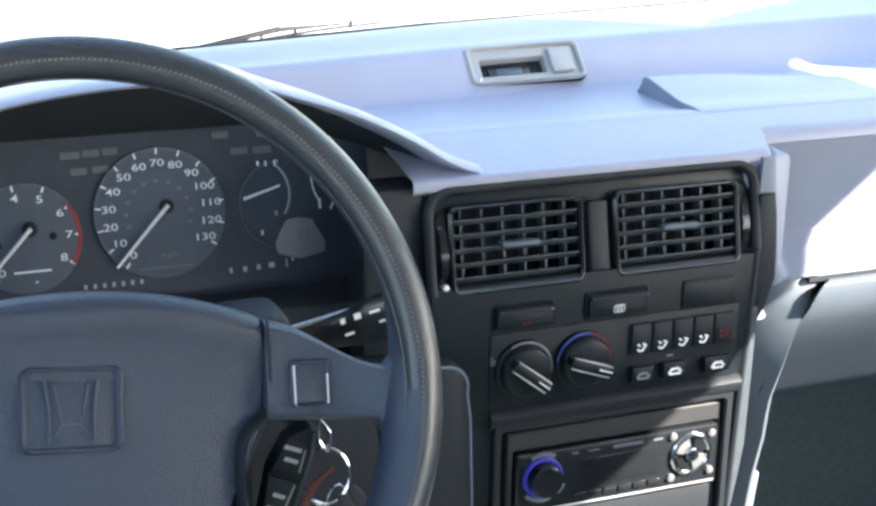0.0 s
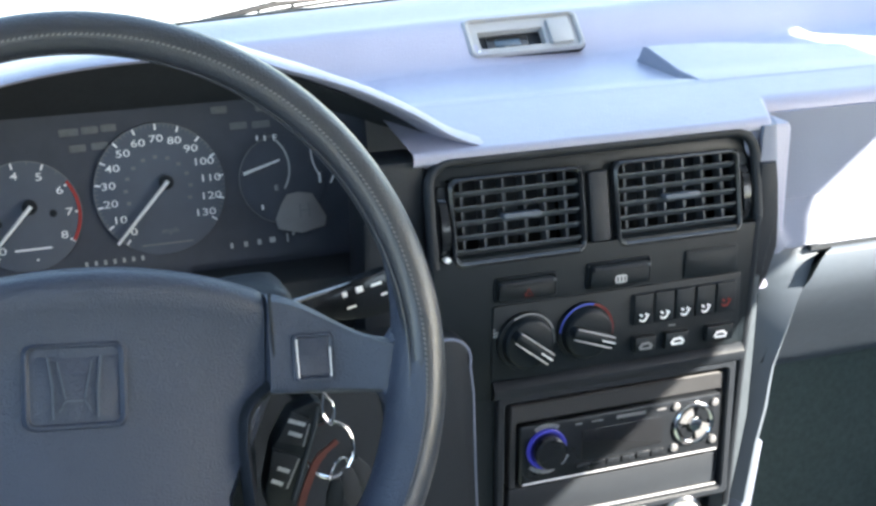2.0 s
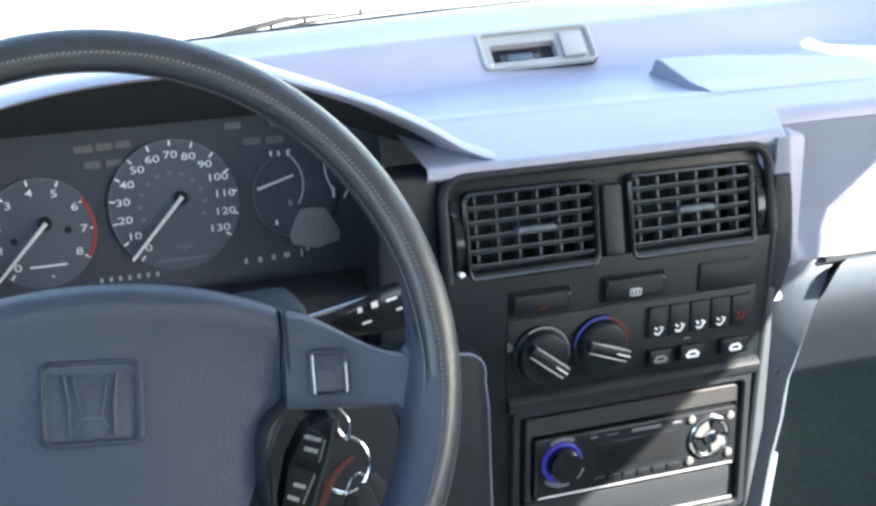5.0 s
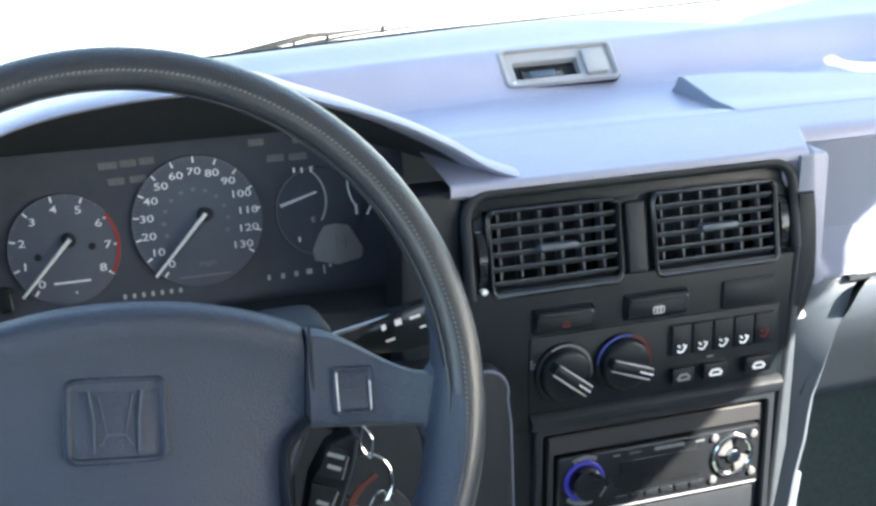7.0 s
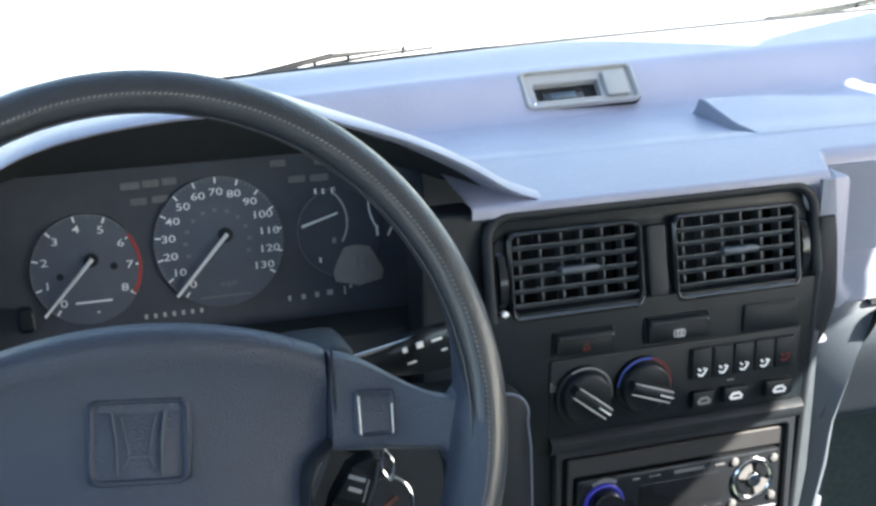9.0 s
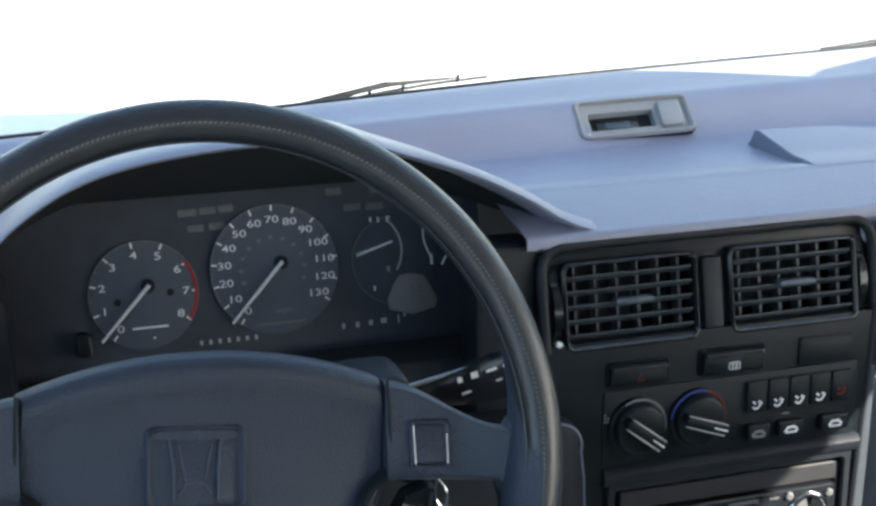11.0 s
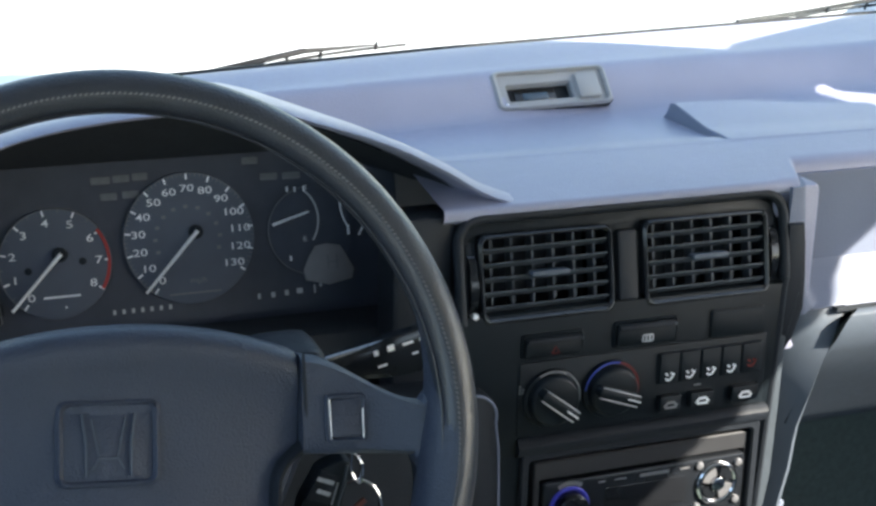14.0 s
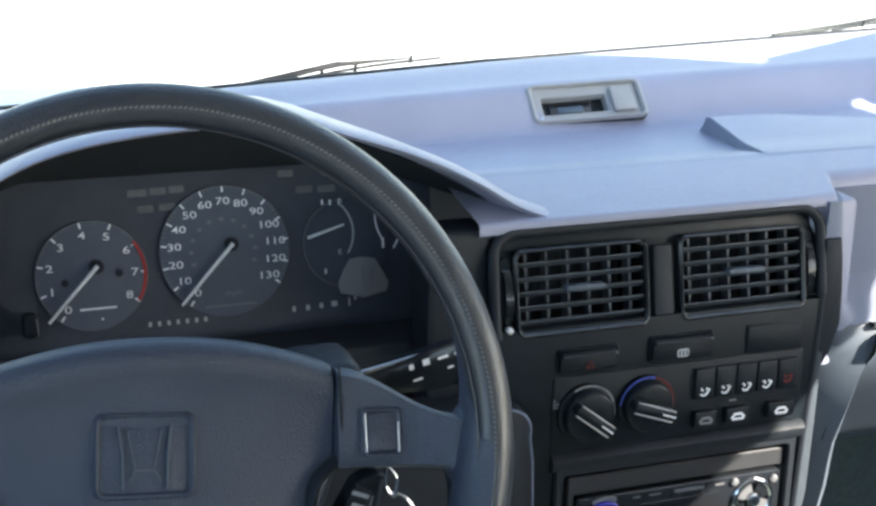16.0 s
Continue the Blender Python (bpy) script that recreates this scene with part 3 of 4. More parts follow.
def air_vent(u0, u1, wheel_side):
    v0, v1 = -0.0015, 0.0565
    outer = rrect(u0 - 0.004, u1 + 0.004, v0 - 0.004, v1 + 0.003, 0.007)
    hole = rrect(u0, u1, v0, v1, 0.005)
    v = part("air_vent", frame_ring(outer, hole, -0.012, 0.003, 0.0018, depth=-0.045), GLOSSY, console, "black louvred air vent", m=VENT)
    part("duct", plate(rrect(u0 - 0.001, u1 + 0.001, v0 - 0.001, v1 + 0.001, 0.004), -0.05, -0.044, 0.0005), DEEP, v, "", m=VENT)
    n = 5
    for k in range(n):
        vv = v0 + (v1 - v0) * (k + 0.75) / (n + 0.5)
        bm = bmesh.new()
        sec = [(-0.0060, -0.0030), (-0.0058, -0.0036), (-0.0010, -0.0008), (0.0, 0.0), (0.0, 0.0008), (-0.0010, 0.0010)]
        rings(bm, [[(u, vv + b, a) for a, b in sec] for u in (u0 + 0.0005, u1 - 0.0005)], cap_start=True, cap_end=True)
        part("slat", bm, SLAT, v, "", m=VENT)
    for k in range(6):
        uu = u0 + (u1 - u0) * (k + 0.5) / 6
        bm = bmesh.new()
        sec = [(uu - 0.0006, -0.018), (uu + 0.0006, -0.018), (uu + 0.0009, -0.0065), (uu - 0.0009, -0.0065)]
        rings(bm, [[(a, y, b) for a, b in sec] for y in (v0 + 0.0005, v1 - 0.0005)], cap_start=True, cap_end=True)
        part("fin", bm, SLAT, v, "", m=VENT)
    um, vm = (u0 + u1) / 2, v0 + (v1 - v0) * (2.75) / (n + 0.5)
    part("tab", plate(rrect(um - 0.014, um + 0.017, vm - 0.0015, vm + 0.0032, 0.002), -0.004, 0.0045, 0.0015), TRIM, v, "grey sliding tab", m=VENT)
    uw = u0 - 0.0085 if wheel_side < 0 else u1 + 0.0085
    part("wheel_well", plate(rrect(uw - 0.0042, uw + 0.0042, v0 + 0.004, v1 - 0.002, 0.004), -0.01, -0.0035, 0.001), DEEP, v, "", m=VENT)
    bm = bmesh.new()
    lo = []
    for k in range(15):
        t = math.pi * k / 14
        vv = v0 + 0.027 - 0.021 * math.cos(t)
        hgt = -0.006 + 0.009 * math.sin(t) + (0.0007 if k % 2 else 0)
        lo.append([(uw - 0.003, vv, -0.008), (uw - 0.003, vv, hgt), (uw + 0.003, vv, hgt), (uw + 0.003, vv, -0.008)])
    rings(bm, lo, cap_start=True, cap_end=True)
    part("thumb_wheel", bm, GLOSSY, v, "ribbed glossy thumb wheel", m=VENT)
    return v


air_vent(-0.139, -0.0395, -1)
air_vent(-0.0065, 0.0945, 1)
part("divider", plate(rrect(-0.031, -0.0145, 0.0, 0.054, 0.003), -0.008, 0.0, 0.002), KNEE, console, "", m=VENT)
part("marker_dot", plate(circle(-0.1475, 0.0012, 0.0026, 16), -0.008, 0.0015, 0.0005), WHITE, console, "white dot", m=VENT)
part("marker_dot", plate(circle(0.105, 0.018, 0.0016, 12), -0.008, 0.0012, 0.0005), DIMWHITE, console, "grey dot", m=VENT)


def switch(name, u0, u1, v0, v1, label, icon=None, icon_mat=None):
    s = part(name, frame_ring(rrect(u0, u1, v0, v1, 0.0025), rrect(u0 + 0.0018, u1 - 0.0018, v0 + 0.0015, v1 - 0.0015, 0.002), 0.0, 0.0042, 0.0008), BLACK, console, label, m=FLAT)
    part("key", plate(rrect(u0 + 0.0022, u1 - 0.0022, v0 + 0.0019, v1 - 0.0019, 0.002), 0.0, 0.0065, 0.0012), BLACK, s, "", m=FLAT)
    part("ridge", plate(rrect(u0 + 0.003, u1 - 0.003, v1 - 0.0062, v1 - 0.0026, 0.001), 0.006, 0.0088, 0.0009), KNEE, s, "", m=FLAT)
    part("lamp", plate(circle(u1 - 0.004, v1 - 0.0044, 0.0011, 10), 0.006, 0.0094, 0.0003), DIMWHITE, s, "", m=FLAT)
    if icon:
        part("icon", icon, icon_mat, s, "", m=FLAT)
    return s


tri = bmesh.new()
stroke([(-0.0885, 0.1345), (-0.0825, 0.1345), (-0.0855, 0.1398), (-0.0885, 0.1345)], 0.0005, 0.0066, bm=tri)
switch("hazard_switch", -0.1115, -0.0615, 0.1305, 0.1495, "hazard switch with a dark red triangle", tri, DARKRED)
bm = plate(rrect(-0.0140, -0.0040, 0.1340, 0.1405, 0.0020), 0.006, 0.0068, 0.0002)
df = switch("defroster_switch", -0.0365, 0.0175, 0.1305, 0.1515, "rear defroster switch with a white symbol", bm, LINES)
part("icon_lines", bars([(-0.0125 + 0.003 * k, -0.0115 + 0.003 * k, 0.1355, 0.1392) for k in range(3)], 0.0069, 0.0002), BLACK, df, "", m=FLAT)
bl = part("blank_cover", plate(rrect(0.0475, 0.0945, 0.1285, 0.1512, 0.002), 0.0, 0.0035, 0.001), BLACK, console, "blank switch cover", m=FLAT)
part("groove", stroke([(0.05, 0.1495), (0.092, 0.1495)], 0.0006, 0.0036), KNEE, bl, "", m=FLAT)

# heater controls
hc = part("heater_panel", plate(rrect(-0.113, 0.1005, 0.0665, 0.1275, 0.003), 0.0, 0.0030, 0.0012), BLACK, console, "black heater control panel", m=FLAT)


def knob(cu, cv, turn, scale_mats):
    k = part("heater_knob", plate(circle(cu, cv, 0.0235, 48), 0.002, 0.0065, 0.001), BLACK, hc, "round black heater knob", m=FLAT)
    bm = bmesh.new()
    lo = [[(cu + r * math.cos(t), cv + r * math.sin(t), w) for t in [2 * math.pi * i / 48 for i in range(48)]]
          for r, w in ((0.0205, 0.006), (0.0200, 0.011), (0.0186, 0.0135), (0.017, 0.0142), (0.004, 0.0142))]
    rings(bm, lo, cap_end=True)
    part("dial", bm, BLACK, k, "", m=FLAT)
    c, s = math.cos(radians(turn)), math.sin(radians(turn))
    g = [(cu + a * c - b * s, cv + a * s + b * c) for a, b in rrect(-0.0185, 0.0185, -0.0042, 0.0042, 0.003)]
    part("grip", plate(g, 0.012, 0.0225, 0.0020), BLACK, k, "", m=FLAT)
    for b in (-0.0046, 0.0040):
        part("grip_edge", tube([(cu + a * c - b * s, cv + a * s + b * c, 0.0212) for a in (-0.017, 0.0, 0.017)], [0.0005, 0.0009, 0.0007], 6), BEZEL, k, "bright edge line", m=FLAT)
    q = stroke([(cu + 0.006 * c, cv + 0.006 * s), (cu + 0.0175 * c, cv + 0.0175 * s)], 0.0005, 0.0226)
    part("pointer", q, WHITE, k, "white pointer line", m=FLAT)
    for a0, a1, mt in scale_mats:
        part("scale", stroke(arc(cu, cv, 0.0222, a0, a1), 0.0008, 0.0066), mt, k, "", m=FLAT)


knob(-0.0860, 0.0975, -38, ((-10, 120, DIMWHITE),))
knob(-0.0370, 0.0985, -20, ((75, 175, BLUE), (-20, 75, DARKRED)))
part("fan_mark", bars([(-0.1125 + 0.0025 * (k % 2), -0.1105 + 0.0025 * (k % 2), 0.103 + 0.0026 * (k // 2), 0.1048 + 0.0026 * (k // 2)) for k in range(5)], 0.003), DIMWHITE, hc, "", m=FLAT)


def icon_seat(u, v):
    bm = bmesh.new()
    stroke([(u - 0.0035, v - 0.002), (u - 0.002, v - 0.0035), (u + 0.0005, v - 0.0035), (u + 0.0025, v - 0.001), (u + 0.0038, v + 0.0018)], 0.0008, 0.0066, bm=bm)
    stroke([(u - 0.0035, v + 0.0022), (u - 0.0012, v + 0.0002)], 0.0008, 0.0066, bm=bm)
    stroke([(u + 0.001, v + 0.0012), (u + 0.0022, v + 0.0026)], 0.0007, 0.0066, bm=bm)
    return bm


well = part("key_well", plate(rrect(0.0025, 0.0965, 0.0960, 0.1222, 0.0015), 0.002, 0.0036, 0.0004), DEEP, hc, "", m=FLAT)
for k in range(5):
    u = 0.0035 + 0.0182 * k
    key = part("mode_key", plate(rrect(u, u + 0.0172, 0.0968, 0.1216, 0.001), 0.003, 0.0064, 0.0008), BLACK, hc, "black mode key", m=FLAT)
    if k < 4:
        part("icon", icon_seat(u + 0.0086, 0.1035), WHITE, key, "white seat symbol", m=FLAT)
    else:
        part("icon", icon_seat(u + 0.0086, 0.106), DARKRED, key, "dark red symbol", m=FLAT)
for u, wd, mt in ((0.0045, 0.019, DIMWHITE), (0.0315, 0.021, WHITE), (0.0685, 0.024, WHITE)):
    key = part("small_key", plate(rrect(u, u + wd, 0.0735, 0.0868, 0.0015), 0.002, 0.0085, 0.0014), BLACK, hc, "", m=FLAT)
    bm = bmesh.new()
    m0 = u + wd / 2
    stroke([(m0 - 0.0055, 0.078), (m0 - 0.003, 0.0815), (m0 + 0.0025, 0.0818), (m0 + 0.0055, 0.0785)], 0.0011, 0.0086, bm=bm)
    stroke([(m0 - 0.005, 0.0775), (m0 + 0.005, 0.0775)], 0.0009, 0.0086, bm=bm)
    part("icon", bm, mt, key, "", m=FLAT)
part("slot", bars([(0.0365, 0.0425, 0.0905, 0.0918)], 0.003), DIMWHITE, hc, "", m=FLAT)

# ledge between the heater panel and the radio
bm = bmesh.new()
sec = [(0.0, 0.0665), (0.005, 0.0655), (0.0085, 0.0615), (0.0085, 0.0575), (0.006, 0.0530), (0.0, 0.0505)]
rings(bm, [[(u, v, w) for w, v in sec] for u in (-0.1125, 0.1045)], cap_start=True, cap_end=True)
part("ledge", bm, KNEE, console, "charcoal ledge under the heater controls", m=FLAT)

# ---------------------------------------------------------------- radio in its pocket
part("pocket_frame", frame_ring(rrect(-0.1085, 0.1005, -0.0675, 0.0535, 0.004), rrect(-0.1015, 0.0935, -0.0605, 0.0465, 0.003), -0.002, 0.0045, 0.0015, depth=-0.04), KNEE, console, "", m=FLAT)
part("pocket_back", plate(rrect(-0.103, 0.095, -0.062, 0.048, 0.002), -0.045, -0.012, 0.001), DEEP, console, "", m=FLAT)
radio = thing("car_radio", (0, 0.01, -0.025), "black car radio with chrome jog wheel and blue-lit knob", "car radio")
part("sleeve", frame_ring(rrect(-0.0955, 0.0925, -0.0285, 0.0425, 0.002), rrect(-0.0905, 0.0900, -0.0265, 0.0275, 0.002), -0.011, 0.0005, 0.001), GREYMETAL, radio, "grey metal sleeve", m=FLAT)
bm = plate(rrect(-0.089, 0.089, -0.025, 0.0255, 0.003), -0.010, 0.0040, 0.0015)
part("face", bm, GLOSSY, radio, "", m=FLAT)
part("display", plate(rrect(-0.036, 0.036, -0.010, 0.014, 0.002), 0.003, 0.0046, 0.0005), SCREEN, radio, "dark display", m=FLAT)
part("top_print", bars([(-0.042, -0.036, 0.0195, 0.0208), (-0.028, -0.018, 0.0198, 0.0206), (-0.006, 0.020, 0.0188, 0.0216), (0.030, 0.038, 0.0195, 0.021)], 0.004), SILVER, radio, "small grey print", m=FLAT)
part("left_ring", frame_ring(circle(-0.0665, 0.004, 0.0168), circle(-0.0665, 0.004, 0.0140), 0.003, 0.0065, 0.0008), BLUELIGHT, radio, "blue-lit ring", m=FLAT)
kn = bmesh.new()
rings(kn, [[(-0.0665 + r * math.cos(t), 0.004 + r * math.sin(t), w) for t in [2 * math.pi * i / 40 for i in range(40)]] for r, w in ((0.0138, 0.003), (0.0132, 0.014), (0.0118, 0.0155), (0.003, 0.0158))], cap_end=True)
part("volume_knob", kn, GLOSSY, radio, "glossy black knob", m=FLAT)
for a0, a1 in ((60, 120), (225, 290), (310, 335)):
    part("knob_key", stroke(arc(-0.0665, 0.004, 0.0195, a0, a1, 8), 0.0016, 0.0035, 0.0016), SILVER, radio, "", m=FLAT)
part("jog_ring", frame_ring(circle(0.064, 0.003, 0.0185), circle(0.064, 0.003, 0.0145), 0.003, 0.0070, 0.0012), CHROME, radio, "chrome ring", m=FLAT)
for k in range(4):
    part("jog_key", stroke(arc(0.064, 0.003, 0.0105, 90 * k + 10, 90 * k + 80, 8), 0.0034, 0.003, 0.0034), SILVER if k % 2 else GLOSSY, radio, "", m=FLAT)
part("jog_hub", plate(circle(0.064, 0.003, 0.0058, 24), 0.003, 0.0085, 0.001), CHROME, radio, "", m=FLAT)
for u, v in ((0.047, 0.0205), (0.0825, 0.0185), (0.047, -0.016), (0.0825, -0.0145)):
    part("corner_key", plate(circle(u, v, 0.0033, 16), 0.003, 0.0062, 0.0008), SILVER, radio, "", m=FLAT)
for k in range(6):
    u = -0.040 + 0.0132 * k
    part("preset_key", plate(rrect(u, u + 0.0118, -0.0195, -0.0145, 0.001), 0.003, 0.0056, 0.0007), GLOSSY, radio, "", m=FLAT)
part("lower_edge", tube([(-0.086, -0.0245, 0.003), (0.087, -0.0245, 0.003)], 0.0015, 8), SILVER, radio, "", m=FLAT)
# Silver bar laid along the pocket to draw its sunlit lower edge.
part("pocket_edge", tube([(-0.094, -0.0588, 0.0), (0.091, -0.0588, 0.0)], 0.0013, 8), SILVER, console, "lit lower edge, drawn as a silver bar", m=FLAT)
part("pocket_lid", plate(rrect(-0.0955, 0.0925, -0.0585, -0.0300, 0.002), -0.012, -0.001, 0.0012), KNEE, console, "charcoal lid below the radio", m=FLAT)
ash = part("ash_tray", plate(rrect(-0.0755, 0.0245, -0.118, -0.0640, 0.003), 0.0, 0.0062, 0.002), GREYMETAL, console, "grey ash tray front", m=FLAT)
part("ash_lip", tube([(-0.074, -0.0655, 0.006), (0.023, -0.0655, 0.006)], 0.0022, 8), SILVER, ash, "", m=FLAT)
li = part("lighter", frame_ring(circle(0.058, -0.084, 0.021), circle(0.058, -0.084, 0.0155), 0.0, 0.0065, 0.002), CHROME, console, "bright cigarette lighter ring", m=FLAT)
part("lighter_knob", plate(circle(0.058, -0.084, 0.0145, 30), 0.0, 0.013, 0.003), BEZEL, li, "", m=FLAT)
# console sides down to the floor
tun = thing("tunnel_trim", (0.0, 0.05, -0.36), "pale blue-grey console side trim by the footwell", "console trim")
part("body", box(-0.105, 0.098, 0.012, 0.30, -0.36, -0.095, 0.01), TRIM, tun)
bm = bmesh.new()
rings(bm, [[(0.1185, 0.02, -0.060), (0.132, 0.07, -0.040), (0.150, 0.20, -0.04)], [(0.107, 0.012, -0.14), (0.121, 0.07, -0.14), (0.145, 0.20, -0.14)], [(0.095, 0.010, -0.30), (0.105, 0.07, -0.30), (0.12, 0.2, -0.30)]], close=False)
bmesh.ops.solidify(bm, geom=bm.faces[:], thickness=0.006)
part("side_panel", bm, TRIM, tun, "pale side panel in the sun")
part("edge_strip", plate([(0.1418, -0.0375), (0.1478, -0.0400), (0.1385, -0.125), (0.1265, -0.125)], -0.06, -0.018, 0.0015), DIMMED_VINYL, tun, "narrow pale edge in the sun", m=FLAT)
part("seat_riser", box(0.13, 0.73, 0.30, 0.32, -0.38, 0.03, 0.01), CARPET, tun, "dark footwell carpet")

# ---------------------------------------------------------------- instrument cluster
cluster = thing("instrument_cluster", (-0.325, 0.118, 0.14), "black instrument cluster with white-printed round dials under the hood", "instrument cluster")
bm = plate(rrect(-0.215, 0.160, -0.085, 0.060, 0.03), -0.02, -0.004, 0.001)
part("panel", bm, CLUSTER, cluster, "", m=LENSF)


def needle(cu, cv, angle, length, tail, parent):
    c, s = math.cos(radians(angle)), math.sin(radians(angle))
    part("needle", tube([(cu - tail * c, cv - tail * s, 0.004), (cu + length * c, cv + length * s, 0.004)], [0.0016, 0.0011], 8), WHITE, parent, "white needle", m=LENSF)
    part("needle_hub", plate(circle(cu, cv, 0.0052, 24), -0.001, 0.0032, 0.001), DEEP, parent, "", m=LENSF)


def dial(name, cu, cv, r, label, marks, a0, a1, text_r, size, minor):
    d = part(name, plate(circle(cu, cv, r, 64), -0.005, -0.0012, 0.0008), DIAL, cluster, label, m=LENSF)
    part("rim_line", stroke(arc(cu, cv, r - 0.0006, a0 + 4, a1 + 70, 60), 0.0003, -0.0010, 0.0003), DIMWHITE, d, "", m=LENSF)
    n = len(marks) - 1
    ticks, fine = bmesh.new(), bmesh.new()
    for k in range(n * minor + 1):
        a = radians(a0 + (a1 - a0) * k / (n * minor))
        big = k % minor == 0
        r0 = r - (0.0052 if big else 0.0030)
        stroke([(cu + r0 * math.cos(a), cv + r0 * math.sin(a)), (cu + (r - 0.0008) * math.cos(a), cv + (r - 0.0008) * math.sin(a))], 0.0007 if big else 0.0003, -0.0010, bm=ticks if big else fine)
    part("graduation", ticks, WHITE, d, "", m=LENSF)
    tagged(part("fine_graduation", fine, DIMWHITE, d, "", m=LENSF), kind="stuff")
    for k, tx in enumerate(marks):
        a = radians(a0 + (a1 - a0) * k / n)
        part("numeral", word(tx, size, cu + text_r * math.cos(a), cv + text_r * math.sin(a) * 0.97, -0.0010, 1.45), WHITE, d, "", m=LENSF)
    return d


spd = dial("speedometer", -0.004, -0.004, 0.0487, "round speedometer dial with white numerals", [str(10 * k) for k in range(14)], 233.5, -34.5, 0.0380, 0.0076, 5)
needle(0.0005, 0.0005, 226, 0.058, 0.001, spd)
part("unit", word("mph", 0.006, 0.0, -0.0355, -0.0010, 1.2), DIMWHITE, spd, "", m=LENSF)
part("inner_scale", bars([(-0.004 + 0.024 * math.cos(radians(a)) - 0.003, -0.004 + 0.024 * math.cos(radians(a)), -0.004 + 0.024 * math.sin(radians(a)) - 0.0015, -0.004 + 0.024 * math.sin(radians(a)) + 0.001) for a in range(200, -21, -22)], -0.001), DIMWHITE, spd, "", m=LENSF)
part("fine_print", bars([(-0.022, 0.016, -0.0452, -0.0440)], -0.001), DIMWHITE, spd, "", m=LENSF)
tac = dial("rev_counter", -0.1017, -0.0138, 0.0400, "round rev counter dial with a red band", [str(k) for k in range(9)], 232.5, -33, 0.0305, 0.0078, 2)
part("red_band", stroke(arc(-0.1017, -0.0138, 0.0380, 36, -33, 30), 0.0012, -0.0009), RED, tac, "red band", m=LENSF)
needle(-0.0985, -0.0075, 226, 0.052, 0.001, tac)
part("fine_print", bars([(-0.112, -0.086, -0.0385, -0.0370), (-0.0975, -0.0960, -0.0462, -0.0450)], -0.001), WHITE, tac, "", m=LENSF)
part("screw", plate(circle(-0.121, -0.0175, 0.0026, 14), -0.002, 0.0, 0.0005), DEEP, tac, "", m=LENSF)
part("screw", plate(circle(-0.0825, -0.0135, 0.0026, 14), -0.002, 0.0, 0.0005), DEEP, tac, "", m=LENSF)
fuel = part("fuel_gauge", plate(circle(0.089, -0.006, 0.0335, 48), -0.005, -0.0020, 0.0008), CLUSTER, cluster, "small fuel gauge with a white needle", m=LENSF)
part("ring", stroke(arc(0.089, -0.006, 0.0335, 95, 290, 40), 0.0003, -0.0018, 0.0004), DIMWHITE, fuel, "", m=LENSF)
part("scale", stroke(arc(0.066, 0.003, 0.0290, -35, 48, 20), 0.0007, -0.0018, 0.0004), LINES, fuel, "", m=LENSF)
part("needle", tube([(0.0585, 0.0005, 0.002), (0.087, 0.0085, 0.002)], [0.0013, 0.0008], 8), WHITE, fuel, "white needle", m=LENSF)
part("numeral", word("F", 0.0065, 0.0860, 0.0255, -0.0012, 1.3), WHITE, fuel, "", m=LENSF)
part("numeral", word("E", 0.0055, 0.0835, -0.0125, -0.0018, 1.2), LINES, fuel, "", m=LENSF)
for u, v in ((0.0715, 0.0245), (0.0775, 0.0240), (0.0705, -0.0280)):
    part("mark", bars([(u, u + 0.0016, v, v + 0.0038)], -0.0018), WHITE, fuel, "", m=LENSF)
temp = part("temperature_gauge", stroke(arc(0.147, 0.012, 0.034, 168, 212, 20), 0.0006, -0.0018, 0.0005), WHITE, cluster, "white temperature scale", m=LENSF)
part("mark", stroke([(0.1262, -0.0130), (0.1300, -0.0065)], 0.0008, -0.0018), WHITE, temp, "", m=LENSF)
part("thermometer", bars([(0.1170, 0.1190, -0.012, -0.004)], -0.0016), WHITE, temp, "", m=LENSF)
HEX = [(0.0908, -0.0184), (0.1000, -0.0172), (0.1107, -0.0194), (0.1165, -0.0300), (0.1205, -0.0385), (0.1185, -0.0455), (0.1000, -0.0490), (0.0822, -0.0440), (0.0805, -0.0360), (0.0855, -0.0260)]
wl2 = part("warning_lens", plate(list(reversed(HEX)), -0.004, -0.001, 0.001), AMBERGREY, cluster, "pale grey warning light lens", m=LENSF)
part("door_symbol", bars([(0.0995, 0.1005, -0.037, -0.026), (0.1065, 0.1075, -0.037, -0.026), (0.0995, 0.1075, -0.032, -0.031)], -0.001), DIMWHITE, wl2, "", m=LENSF)
for u, v, wd in ((-0.072, 0.0405, 0.014), (-0.056, 0.041, 0.012), (-0.042, 0.0415, 0.011), (-0.066, 0.0285, 0.012), (-0.050, 0.029, 0.012),
                 (0.040, 0.0475, 0.012), (0.074, 0.0465, 0.014), (0.053, 0.0345, 0.013), (0.070, 0.034, 0.014)):
    part("warning_lamp", plate(rrect(u, u + wd, v, v + 0.0052, 0.001), -0.0045, -0.0032, 0.0003), LAMP, cluster, "unlit grey warning lamp", m=LENSF)
